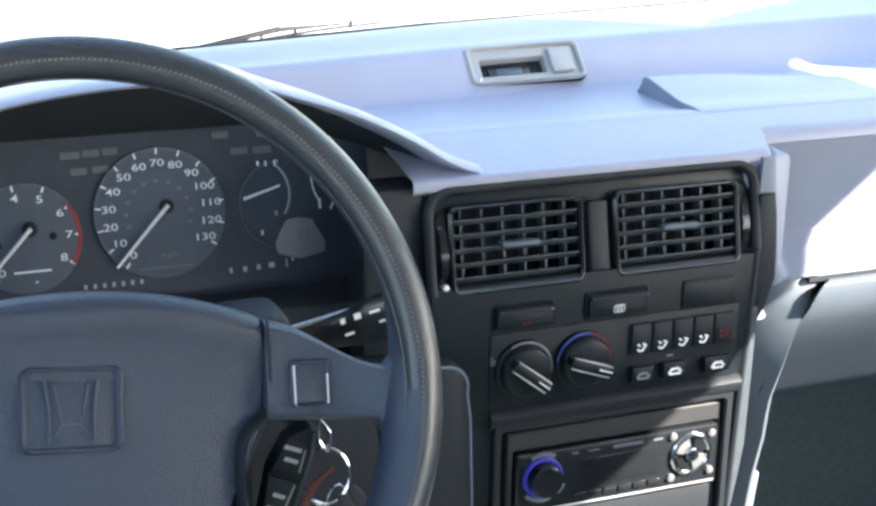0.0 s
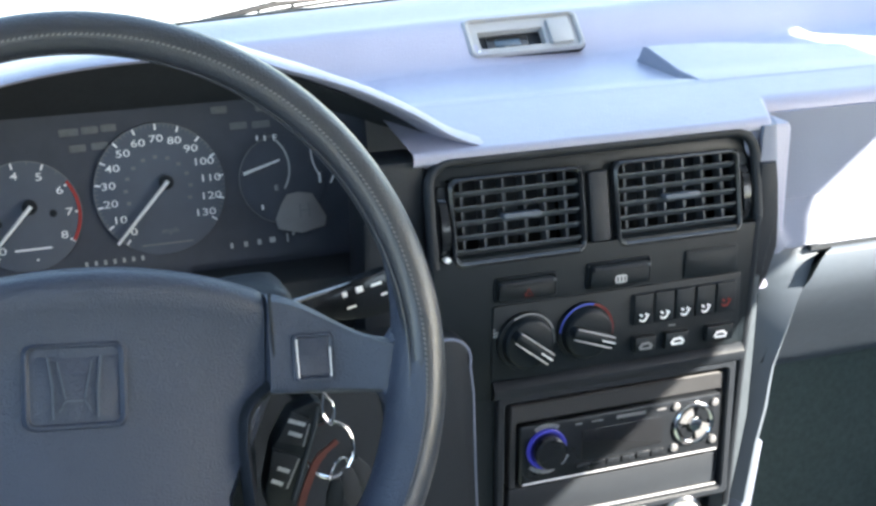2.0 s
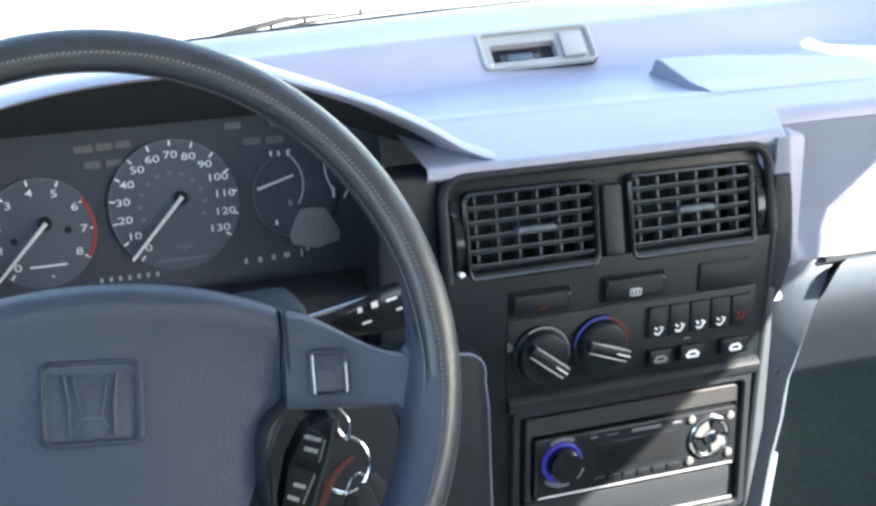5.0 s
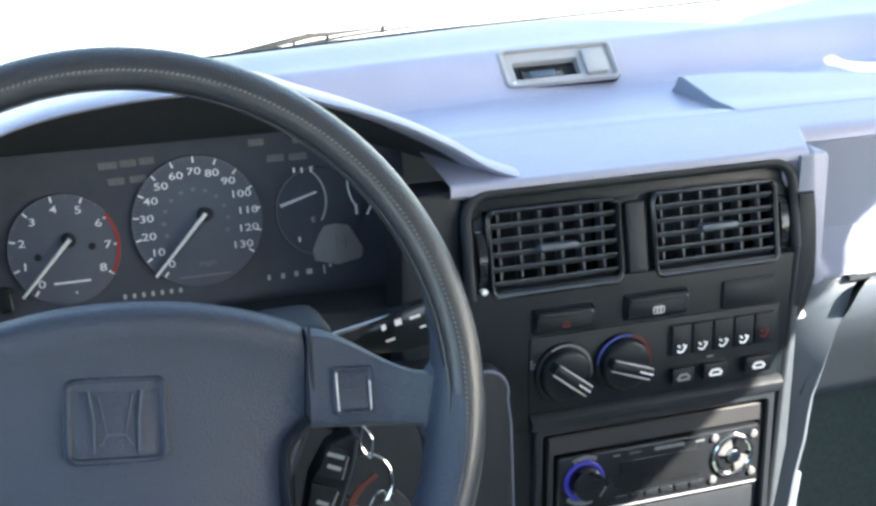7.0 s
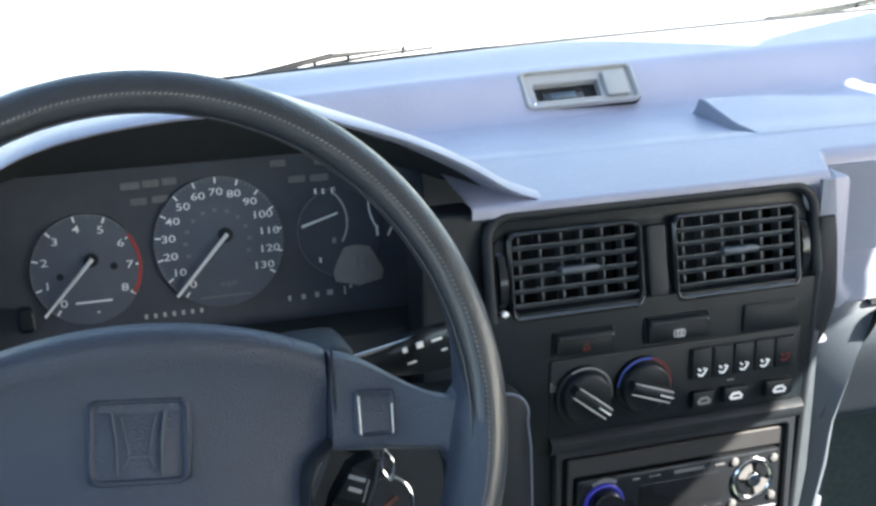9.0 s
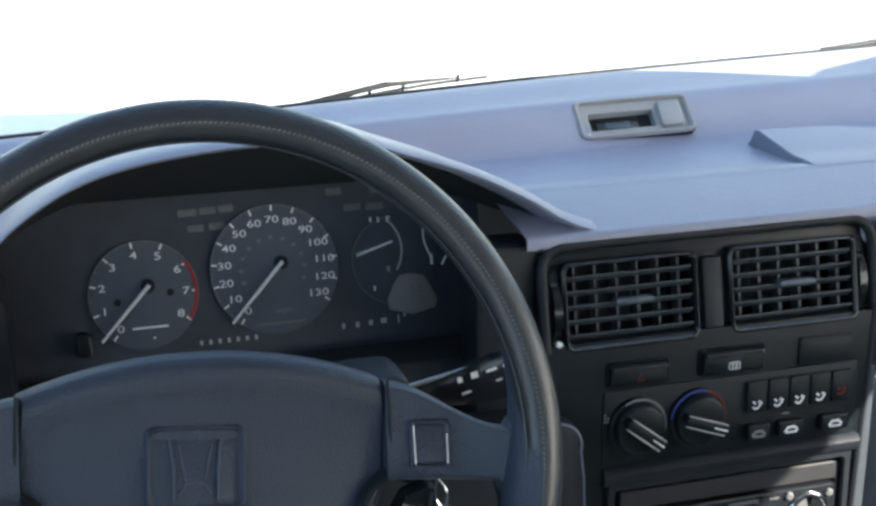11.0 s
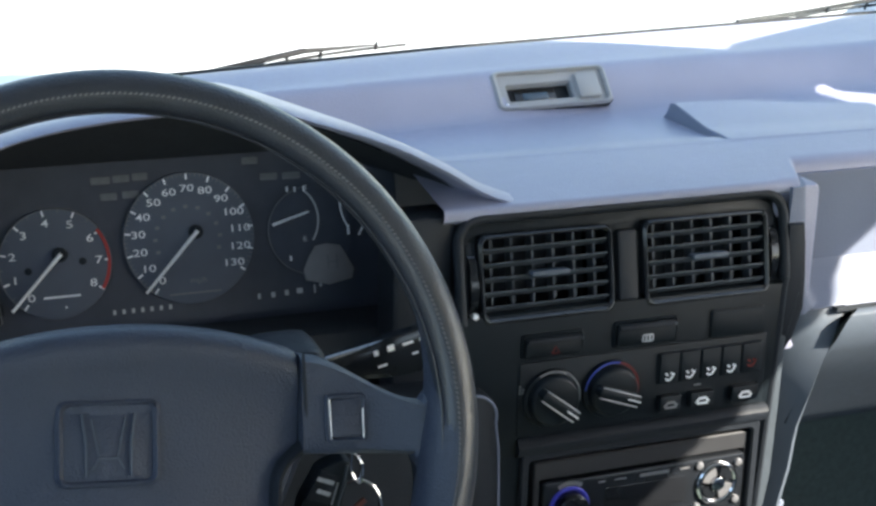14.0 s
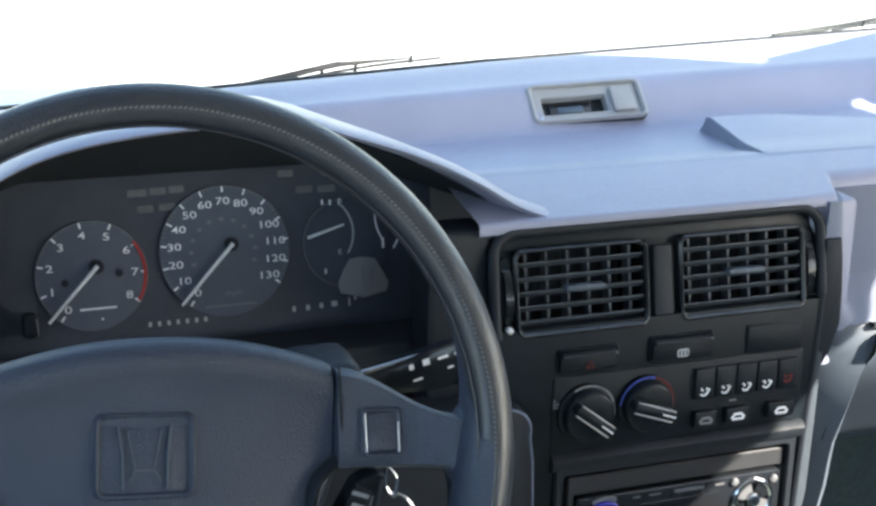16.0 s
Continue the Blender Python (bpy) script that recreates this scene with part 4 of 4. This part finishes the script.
for k in range(7):
    part("odometer_digit", bars([(-0.0640 + 0.0068 * k, -0.0618 + 0.0068 * k, -0.0552, -0.0518)], -0.004), LINES, cluster, "odometer drum", m=LENSF)
for u, v, wd, hg in ((0.044, -0.0545, 0.0022, 0.0040), (0.0545, -0.0545, 0.0030, 0.0040), (0.065, -0.054, 0.0030, 0.0040), (0.0745, -0.0535, 0.0045, 0.0040), (0.088, -0.0545, 0.0012, 0.0065), (0.0925, -0.0500, 0.0020, 0.0025)):
    part("gear_mark", bars([(u, u + wd, v, v + hg)], -0.004), LINES, cluster, "", m=LENSF)
kb = part("trip_knob", plate(rrect(-0.1530, -0.1420, -0.0540, -0.0360, 0.004), -0.006, 0.010, 0.003), BLACK, cluster, "black trip reset knob", m=LENSF)
part("knob_line", stroke([(-0.1435, -0.040), (-0.1425, -0.052)], 0.0005, 0.0102), DIMWHITE, kb, "", m=LENSF)

# ---------------------------------------------------------------- steering column and stalk
column = thing("steering_column", (-0.4245, -0.04, 0.10), "black plastic steering column cover behind the wheel", "steering column")
part("cover", box(-0.495, -0.325, -0.150, 0.085, 0.050, 0.142, 0.022, seg=3), BLACK, column)
part("collar", box(-0.345, -0.302, -0.158, -0.110, 0.178, 0.222, 0.012, seg=3), KNEE, column, "charcoal switch housing")
stalk = thing("wiper_stalk", (-0.31, -0.10, 0.19), "flat black wiper stalk with white symbols", "stalk")
P = spline([(-0.335, -0.10, 0.178), (-0.285, -0.105, 0.191), (-0.250, -0.108, 0.198), (-0.218, -0.108, 0.2035)], 14)
bm = bmesh.new()
rings(bm, [[(p.x, p.y - 0.006, p.z - h), (p.x, p.y - 0.008, p.z), (p.x, p.y - 0.005, p.z + h * 0.55), (p.x, p.y + 0.008, p.z + h * 0.4), (p.x, p.y + 0.008, p.z - h)]
           for p, h in [(p, 0.008 + 0.010 * smoothstep(0.2, 0.8, k / 14)) for k, p in enumerate(P)]], cap_start=True, cap_end=True)
part("lever", bm, GLOSSY, stalk)
SF = leaning(-0.25, -0.1165, 0.198, 0, 12)
part("top_edge", tube([(-0.330, -0.104, 0.187), (-0.285, -0.109, 0.1975), (-0.24, -0.112, 0.207), (-0.219, -0.112, 0.2125)], 0.0016, 8), SILVER, stalk, "bright upper edge")
for u0, u1, v0, v1 in ((-0.012, -0.009, 0.002, 0.0055), (-0.003, 0.0015, 0.002, 0.006), (0.007, 0.014, 0.0028, 0.0046), (0.018, 0.022, 0.0028, 0.0048), (-0.011, -0.005, -0.0064, -0.0050), (0.012, 0.016, -0.005, -0.0036)):
    part("symbol", bars([(u0, u1, v0, v1)], 0.0), WHITE, stalk, "white symbol", m=SF)
part("dot", plate(circle(0.021, -0.0155, 0.0016, 12), -0.002, 0.0006, 0.0002), WHITE, stalk, "", m=SF)

# ---------------------------------------------------------------- steering wheel
WHEEL = leaning(-0.4245, -0.207, 0.2075, 22, -4)
wheel = thing("steering_wheel", (-0.4245, -0.13, 0.18), "black leather steering wheel with a dark blue-grey padded hub", "steering wheel")
bm = bmesh.new()
lo = []
NR = 144
for i in range(NR):
    t = 2 * math.pi * i / NR
    ring = []
    for k in range(18):
        p = 2 * math.pi * k / 18
        bumpy = 1 + 0.05 * math.cos(3 * p)
        rr = 0.1802 + 0.0113 * math.cos(p) * bumpy
        ring.append((rr * math.cos(t), rr * math.sin(t) + 0.0015 * max(0.0, math.sin(t)), 0.0125 * math.sin(p) * bumpy))
    lo.append(ring)
rings(bm, lo + [lo[0]])
bmesh.ops.remove_doubles(bm, verts=bm.verts, dist=1e-6)
rim = part("rim", bm, LEATHER, wheel, "worn black leather rim", m=WHEEL)
bm = bmesh.new()
for i in range(400):
    t0, t1 = 2 * math.pi * i / 400, 2 * math.pi * (i + 0.55) / 400
    for rr, w in ((0.1770 + 0.0015 * max(0.0, math.sin(t0)) * math.sin(t0), 0.0121),):
        stroke([((rr + 0.0004) * math.cos(t0), (rr + 0.0004) * math.sin(t0)), ((rr - 0.0004) * math.cos(t1), (rr - 0.0004) * math.sin(t1))], 0.00042, w, 0.0009, bm=bm)
tagged(part("stitching", bm, STITCH, rim, "grey stitches along the rim", m=WHEEL), kind="stuff")
part("inner_seam", tube([(0.1692 * math.cos(2 * math.pi * i / 120), 0.1692 * math.sin(2 * math.pi * i / 120), 0.0065) for i in range(120)], 0.0006, 6, closed=True), LEATHER, rim, "", m=WHEEL)

# hub pad: a broad crowned pad, its top edge arched
def pad_top(u):
    return 0.0605 - 0.0185 * (abs(u) / 0.1) ** 2.1


HALF = 0.1000
cols = 48
loops = []
for d, w in ((0.0, -0.062), (0.0, -0.036), (0.0012, -0.028), (0.0045, -0.0215), (0.010, -0.0185), (0.016, -0.0192), (0.022, -0.022), (0.034, -0.027), (0.060, -0.031), (0.085, -0.031), (0.115, -0.029), (0.150, -0.032), (0.158, -0.045), (0.158, -0.062)):
    row = []
    for k in range(cols + 1):
        u = HALF * (2 * k / cols - 1)
        v = pad_top(u) - d
        taper = 1 - 0.26 * smoothstep(0.055, 0.12, d)
        crown = -0.009 * (abs(u) / HALF) ** 2.2 - (0.006 if k in (0, cols) else 0)
        row.append((u * taper * (1 + 0.02 * smoothstep(0.0, 0.03, d)), v, w + crown * (1 if w > -0.05 else 0)))
    loops.append(row)
bm = bmesh.new()
rings(bm, loops, close=False)
hub = part("hub_pad", bm, HUB, wheel, "grained dark blue-grey airbag pad", m=WHEEL)
EF = WHEEL @ Matrix.Translation((-0.0075, -0.0035, -0.0300)) @ Matrix.Rotation(radians(-1.5), 4, "Z")
part("emblem_frame", frame_ring(rrect(-0.0275, 0.0275, -0.0225, 0.0245, 0.006), rrect(-0.0235, 0.0235, -0.0190, 0.0205, 0.004), -0.006, 0.0036, 0.0024), HUB, hub, "raised square badge frame", m=EF)
part("badge_ground", plate(rrect(-0.0245, 0.0245, -0.0200, 0.0215, 0.004), -0.006, 0.0008, 0.0006), HUB, hub, "", m=EF)
bm = bmesh.new()
for s in (-1, 1):
    stroke([(s * 0.0140, 0.0165), (s * 0.0118, 0.0010), (s * 0.0118, -0.0165)], 0.0006, 0.0006, 0.0024, bm=bm)
    stroke([(s * 0.0090, 0.0140), (s * 0.0050, -0.0060)], 0.0004, 0.0006, 0.0012, bm=bm)
stroke([(-0.0085, -0.0130), (-0.005, -0.0072), (0.005, -0.0072), (0.0085, -0.0130)], 0.0005, 0.0006, 0.0016, bm=bm)
part("badge", bm, TRIM, hub, "plain moulded badge of slanting bars", m=EF)
# spokes: a broad upper pair with a switch on each, and a lower pair round the openings
def spoke(s):
    bm = bmesh.new()
    loops = []
    for k in range(17):
        f = k / 16
        u = 0.0985 + (0.1735 - 0.0985) * f
        top = 0.0405 - 0.030 * smoothstep(0.0, 0.95, f) + 0.012 * smoothstep(0.86, 1.0, f)
        bot = -0.0165 - 0.004 * f - 0.030 * smoothstep(0.80, 1.0, f)
        w = -0.024 + 0.004 * f + 0.014 * smoothstep(0.5, 1.0, f)
        ring = []
        for a, b in ((0.0, -0.014), (0.03, -0.004), (0.09, 0.0), (0.2, -0.0008), (0.5, -0.0022), (0.8, -0.0018), (0.93, -0.003), (0.985, -0.006), (1.0, -0.016), (0.5, -0.022)):
            ring.append((s * u, top + (bot - top) * a, w + b))
        loops.append(ring)
    rings(bm, loops, cap_start=True, cap_end=True)
    sp = part("spoke", bm, HUB, wheel, "dark blue-grey spoke", m=WHEEL)
    bm = bmesh.new()
    loops = []
    for k in range(33):
        f = k / 32
        a = radians(26 - 84 * f)
        thin = 1 - smoothstep(0.0, 0.42, f)
        sink = 0.008 * thin + 0.006 * smoothstep(0.82, 1.0, f)
        loops.append([(s * (r + (0.1770 - r) * thin) * math.cos(a), (r + (0.1770 - r) * thin) * math.sin(a), w - sink) for r, w in ((0.1790, 0.006), (0.1785, 0.0118), (0.1765, 0.0134), (0.1725, 0.0114), (0.1665, 0.0050), (0.1620, -0.004), (0.1620, -0.014))])
    rings(bm, loops, cap_start=True, cap_end=True)
    part("spoke_flare", bm, HUB, sp, "", m=WHEEL)
    hole = spline([(0.1040, -0.0140), (0.1300, -0.0128), (0.1560, -0.0132), (0.1690, -0.0190), (0.1735, -0.0330), (0.1720, -0.0500), (0.1620, -0.0750), (0.1450, -0.1010), (0.1220, -0.1200),
                   (0.1010, -0.1120), (0.0920, -0.0900), (0.0880, -0.0640), (0.0868, -0.0420), (0.0900, -0.0260), (0.1040, -0.0140)], 64)[:-1]
    hole = [(p[0], p[1]) for p in hole]
    mid = (sum(p[0] for p in hole) / len(hole), sum(p[1] for p in hole) / len(hole))

    def grown(k, w):
        return [(s * (mid[0] + (u - mid[0]) * k), mid[1] + (v - mid[1]) * k, w - 0.006 * smoothstep(-0.05, -0.11, v)) for u, v in hole]

    bm = bmesh.new()
    rings(bm, [grown(1.17, -0.042), grown(1.14, -0.0315), grown(1.08, -0.0285), grown(1.03, -0.0305), grown(1.0, -0.037), grown(0.97, -0.060)])
    part("opening_rim", bm, KNEE, sp, "rounded edge of the opening", m=WHEEL)
    bm = bmesh.new()
    rings(bm, [[(s * u, v, w) for u, v in ((0.085, -0.118), (0.118, -0.132), (0.135, -0.118), (0.10, -0.100))] for w in (-0.05, -0.034)] + [[(s * (u + 0.02), v - 0.02, -0.012) for u, v in ((0.085, -0.118), (0.118, -0.132), (0.135, -0.118), (0.10, -0.100))]], cap_start=True, cap_end=True)
    part("lower_spoke", bm, HUB, wheel, "", m=WHEEL)
    u0, u1 = sorted((s * 0.1110, s * 0.1345))
    sw = part("switch_frame", frame_ring(rrect(u0, u1, -0.0105, 0.0165, 0.003), rrect(u0 + 0.0022, u1 - 0.0022, -0.0085, 0.0145, 0.0025), -0.028, -0.0222, 0.0008, depth=-0.030), HUB, sp, "", m=WHEEL)
    part("switch_blank", plate(rrect(u0 + 0.003, u1 - 0.003, -0.0078, 0.0138, 0.002), -0.032, -0.0232, 0.001), HUB, sw, "blank switch cover", m=WHEEL)
    part("switch_glint", tube([(u0 + 0.0022, 0.0135, -0.0225), (u0 + 0.0026, -0.008, -0.0225)], 0.0005, 6), SILVER, sw, "", m=WHEEL)
    part("switch_glint", tube([(u1 - 0.0022, 0.008, -0.0225), (u1 - 0.0022, -0.0085, -0.0225)], 0.0005, 6), SILVER, sw, "", m=WHEEL)
    part("seam", tube([(s * 0.0995, 0.040, -0.0235), (s * 0.1015, -0.014, -0.0285)], 0.0010, 6), DEEP, sp, "", m=WHEEL)


spoke(1)
spoke(-1)

# ---------------------------------------------------------------- keys hanging from the ignition lock
keys = thing("key_ring", (-0.275, -0.115, 0.06), "keys and black alarm fob hanging from the ignition lock", "keys")
part("lock", tube([(-0.292, -0.085, 0.150), (-0.292, -0.122, 0.150)], 0.013, 20), BLACK, keys, "ignition lock")
TURNS = [2 * math.pi * k / 36 for k in range(36)]
part("split_ring", tube([(-0.2775 + 0.0155 * math.cos(t), -0.130 + 0.004 * math.sin(t), 0.1035 + 0.0175 * math.sin(t)) for t in TURNS], 0.0013, 8, closed=True), CHROME, keys, "bright steel split ring")
part("small_ring", tube([(-0.2722 + 0.0064 * math.cos(t) + 0.002 * math.sin(t), -0.132 + 0.003 * math.cos(t), 0.0877 + 0.0092 * math.sin(t)) for t in TURNS], 0.0010, 8, closed=True), CHROME, keys, "")
part("clip", tube(spline([(-0.2800, -0.127, 0.1420), (-0.2745, -0.129, 0.1336), (-0.2743, -0.130, 0.1259), (-0.2763, -0.130, 0.1205), (-0.2810, -0.128, 0.1289), (-0.2800, -0.127, 0.1420)], 24), 0.0013, 8), CHROME, keys, "bright steel clip")
fob = part("fob", plate([(-0.3003, 0.1400), (-0.2890, 0.1432), (-0.2842, 0.1405), (-0.2839, 0.1330), (-0.3027, 0.0758), (-0.3060, 0.0700), (-0.3160, 0.0700), (-0.3208, 0.0790), (-0.3217, 0.0894), (-0.3152, 0.1186), (-0.3045, 0.1375)], 0.128, 0.1405, 0.002), BLACK, keys, "black alarm remote", m=FLAT)
part("fob_rim", tube([(-0.2868, 0.1390, 0.1402), (-0.2890, 0.1260, 0.1402), (-0.3045, 0.0790, 0.1402)], 0.0013, 8), SLAT, fob, "", m=FLAT)
for outline, prints, edge in (([(-0.3035, 0.1385), (-0.2925, 0.1325), (-0.2972, 0.1145), (-0.3137, 0.1213)], (((-0.3062, 0.1342), (-0.2957, 0.1294)), ((-0.3064, 0.1262), (-0.2982, 0.1222))), ((-0.2932, 0.1295), (-0.2974, 0.1150))),
                              ([(-0.3166, 0.1168), (-0.2998, 0.1085), (-0.3090, 0.0874), (-0.3205, 0.0945)], (((-0.3140, 0.1035), (-0.3068, 0.0998)), ((-0.3182, 0.0958), (-0.3112, 0.0918))), ((-0.3004, 0.1072), (-0.3086, 0.0885)))):
    button = part("fob_button", plate(outline, 0.139, 0.1425, 0.0012), KNEE, fob, "", m=FLAT)
    for q in prints:
        part("button_print", stroke(q, 0.0013, 0.1425), LINES, button, "pale worn print", m=FLAT)
    part("button_edge", stroke(edge, 0.0006, 0.1422), SILVER, button, "", m=FLAT)
for k, (x, z, a, mt) in enumerate(((-0.2600, 0.0905, 26, GREYMETAL), (-0.2672, 0.0870, 11, GREYMETAL), (-0.2760, 0.0820, -3, BLACK))):
    KF = leaning(x, -0.131 - 0.003 * k, z, 0, a)
    part("key", plate([(-0.0030, 0.004), (-0.0055, -0.006), (-0.0055, -0.018), (-0.0030, -0.024), (-0.0025, -0.050), (0.0, -0.054), (0.0025, -0.050), (0.0030, -0.024), (0.0055, -0.018), (0.0055, -0.006), (0.0030, 0.004)][::-1], -0.0011, 0.0011, 0.0005), mt, keys, "", m=KF)
part("red_tag", stroke([(-0.2830, 0.1045), (-0.2880, 0.0985), (-0.2914, 0.0905), (-0.2955, 0.0800), (-0.2990, 0.0690)], 0.0024, 0.134, 0.002), LEATHER_RED, keys, "dark red leather strap", m=FLAT)
part("red_strip", stroke([(-0.2745, 0.1125), (-0.2800, 0.1085), (-0.2870, 0.1035)], 0.0017, 0.137, 0.0015), LEATHER_RED, keys, "", m=FLAT)

# ---------------------------------------------------------------- clock in the top pad
CL0 = Vector((0.0250, 0.2572, 0.2724))
CLOCK = leaning(CL0.x, CL0.y, CL0.z, 42, 1.3) @ Matrix.Diagonal((1.0, 0.74, 1.0, 1.0))
clock = thing("dashboard_clock", (0.0235, 0.262, 0.26), "grey-framed digital clock set into the dashboard top", "clock")
part("frame", frame_ring(rrect(-0.0560, 0.0575, -0.0270, 0.0265, 0.008), rrect(-0.0505, 0.0525, -0.0215, 0.0215, 0.005), -0.022, 0.0050, 0.002, depth=-0.004), BEZEL, clock, "pale grey plastic frame", m=CLOCK)
part("gasket", frame_ring(rrect(-0.0568, 0.0587, -0.0274, 0.0277, 0.009), rrect(-0.0550, 0.0565, -0.0260, 0.0255, 0.008), -0.006, 0.0012, 0.0006), DEEP, clock, "dark gasket", m=CLOCK)
part("face", frame_ring(rrect(-0.0515, 0.0535, -0.0225, 0.0225, 0.005), rrect(-0.0425, 0.0205, -0.0140, 0.0085, 0.002), -0.016, 0.0012, 0.001), BEZEL, clock, "", m=CLOCK)
part("well", plate(rrect(-0.044, 0.0215, -0.017, 0.0135, 0.002), -0.018, -0.0075, 0.0005), DEEP, clock, "", m=CLOCK)
part("display", plate(rrect(-0.0335, 0.0070, -0.0125, 0.0050, 0.001), -0.014, -0.0055, 0.0005), SCREEN, clock, "", m=CLOCK)
part("digits", plate(rrect(-0.0255, -0.0010, -0.0090, 0.0005, 0.001), -0.006, -0.0050, 0.0002), LCD, clock, "blue-grey display window", m=CLOCK)
part("button", plate(rrect(0.0245, 0.0470, -0.0175, 0.0165, 0.003), -0.008, 0.0055, 0.002), BEZEL, clock, "square grey cover", m=CLOCK)
part("screw", plate(circle(-0.046, -0.018, 0.0018, 12), 0.0, 0.002, 0.0005), CHROME, clock, "", m=CLOCK)

# ---------------------------------------------------------------- cowl and wipers outside the glass
cowl = thing("cowl", (0, 0.47, 0.24), "black plastic cowl at the foot of the windscreen", "cowl")
rows = []
for x in [-0.74 + 1.48 * k / 40 for k in range(41)]:
    e = far_edge(x)
    rows.append([(x, e + 0.055, 0.262), (x, e + 0.10, 0.262), (x, e + 0.16, 0.268), (x, e + 0.25, 0.285)])
part("body", sheet(rows, 0.004), PAINT, cowl, "pale cowl panel")
rows = [[(x, far_edge(x) + 0.030, 0.2765) for x in XS], [(x, far_edge(x) + 0.030, 0.2925) for x in XS], [(x, far_edge(x) + 0.036, 0.2925) for x in XS], [(x, far_edge(x) + 0.036, 0.2765) for x in XS]]
bm = bmesh.new()
rings(bm, [list(c) for c in zip(*rows)], cap_start=True, cap_end=True)
part("seal", bm, RUBBER, cowl, "dark rubber edge of the glass")


def wiper(p0, p1, arm_from):
    w = thing("windscreen_wiper", p0, "black windscreen wiper resting at the foot of the glass", "wiper", group="windscreen wipers")
    a, b = Vector(p0), Vector(p1)
    d = (b - a).normalized()
    part("blade", tube([a.lerp(b, k / 10) + Vector((0, 0, 0.004 * math.sin(math.pi * k / 10))) for k in range(11)], 0.0016, 8), RUBBER, w, "rubber blade")
    up = Vector((0, -0.004, 0.009))
    part("yoke", tube([a.lerp(b, 0.18) + up * 0.6, a.lerp(b, 0.35) + up, a.lerp(b, 0.5) + up * 1.3, a.lerp(b, 0.65) + up, a.lerp(b, 0.85) + up * 0.6], [0.0010, 0.0020, 0.0028, 0.0020, 0.0010], 8), RUBBER, w, "")
    for f in (0.18, 0.42, 0.58, 0.85):
        part("claw", tube([a.lerp(b, f) + up * 0.9, a.lerp(b, f)], 0.0016, 6), RUBBER, w, "")
    part("arm", tube([Vector(arm_from), Vector(arm_from).lerp(a.lerp(b, 0.5), 0.5) + Vector((0, 0.004, 0.004)), a.lerp(b, 0.5) + up * 1.5], [0.005, 0.003, 0.002], 8), RUBBER, w, "black arm")


wiper((-0.262, 0.425, 0.2615), (-0.050, 0.435, 0.2850), (-0.36, 0.47, 0.240))
wiper((0.47, 0.535, 0.278), (0.72, 0.565, 0.285), (0.40, 0.55, 0.27))
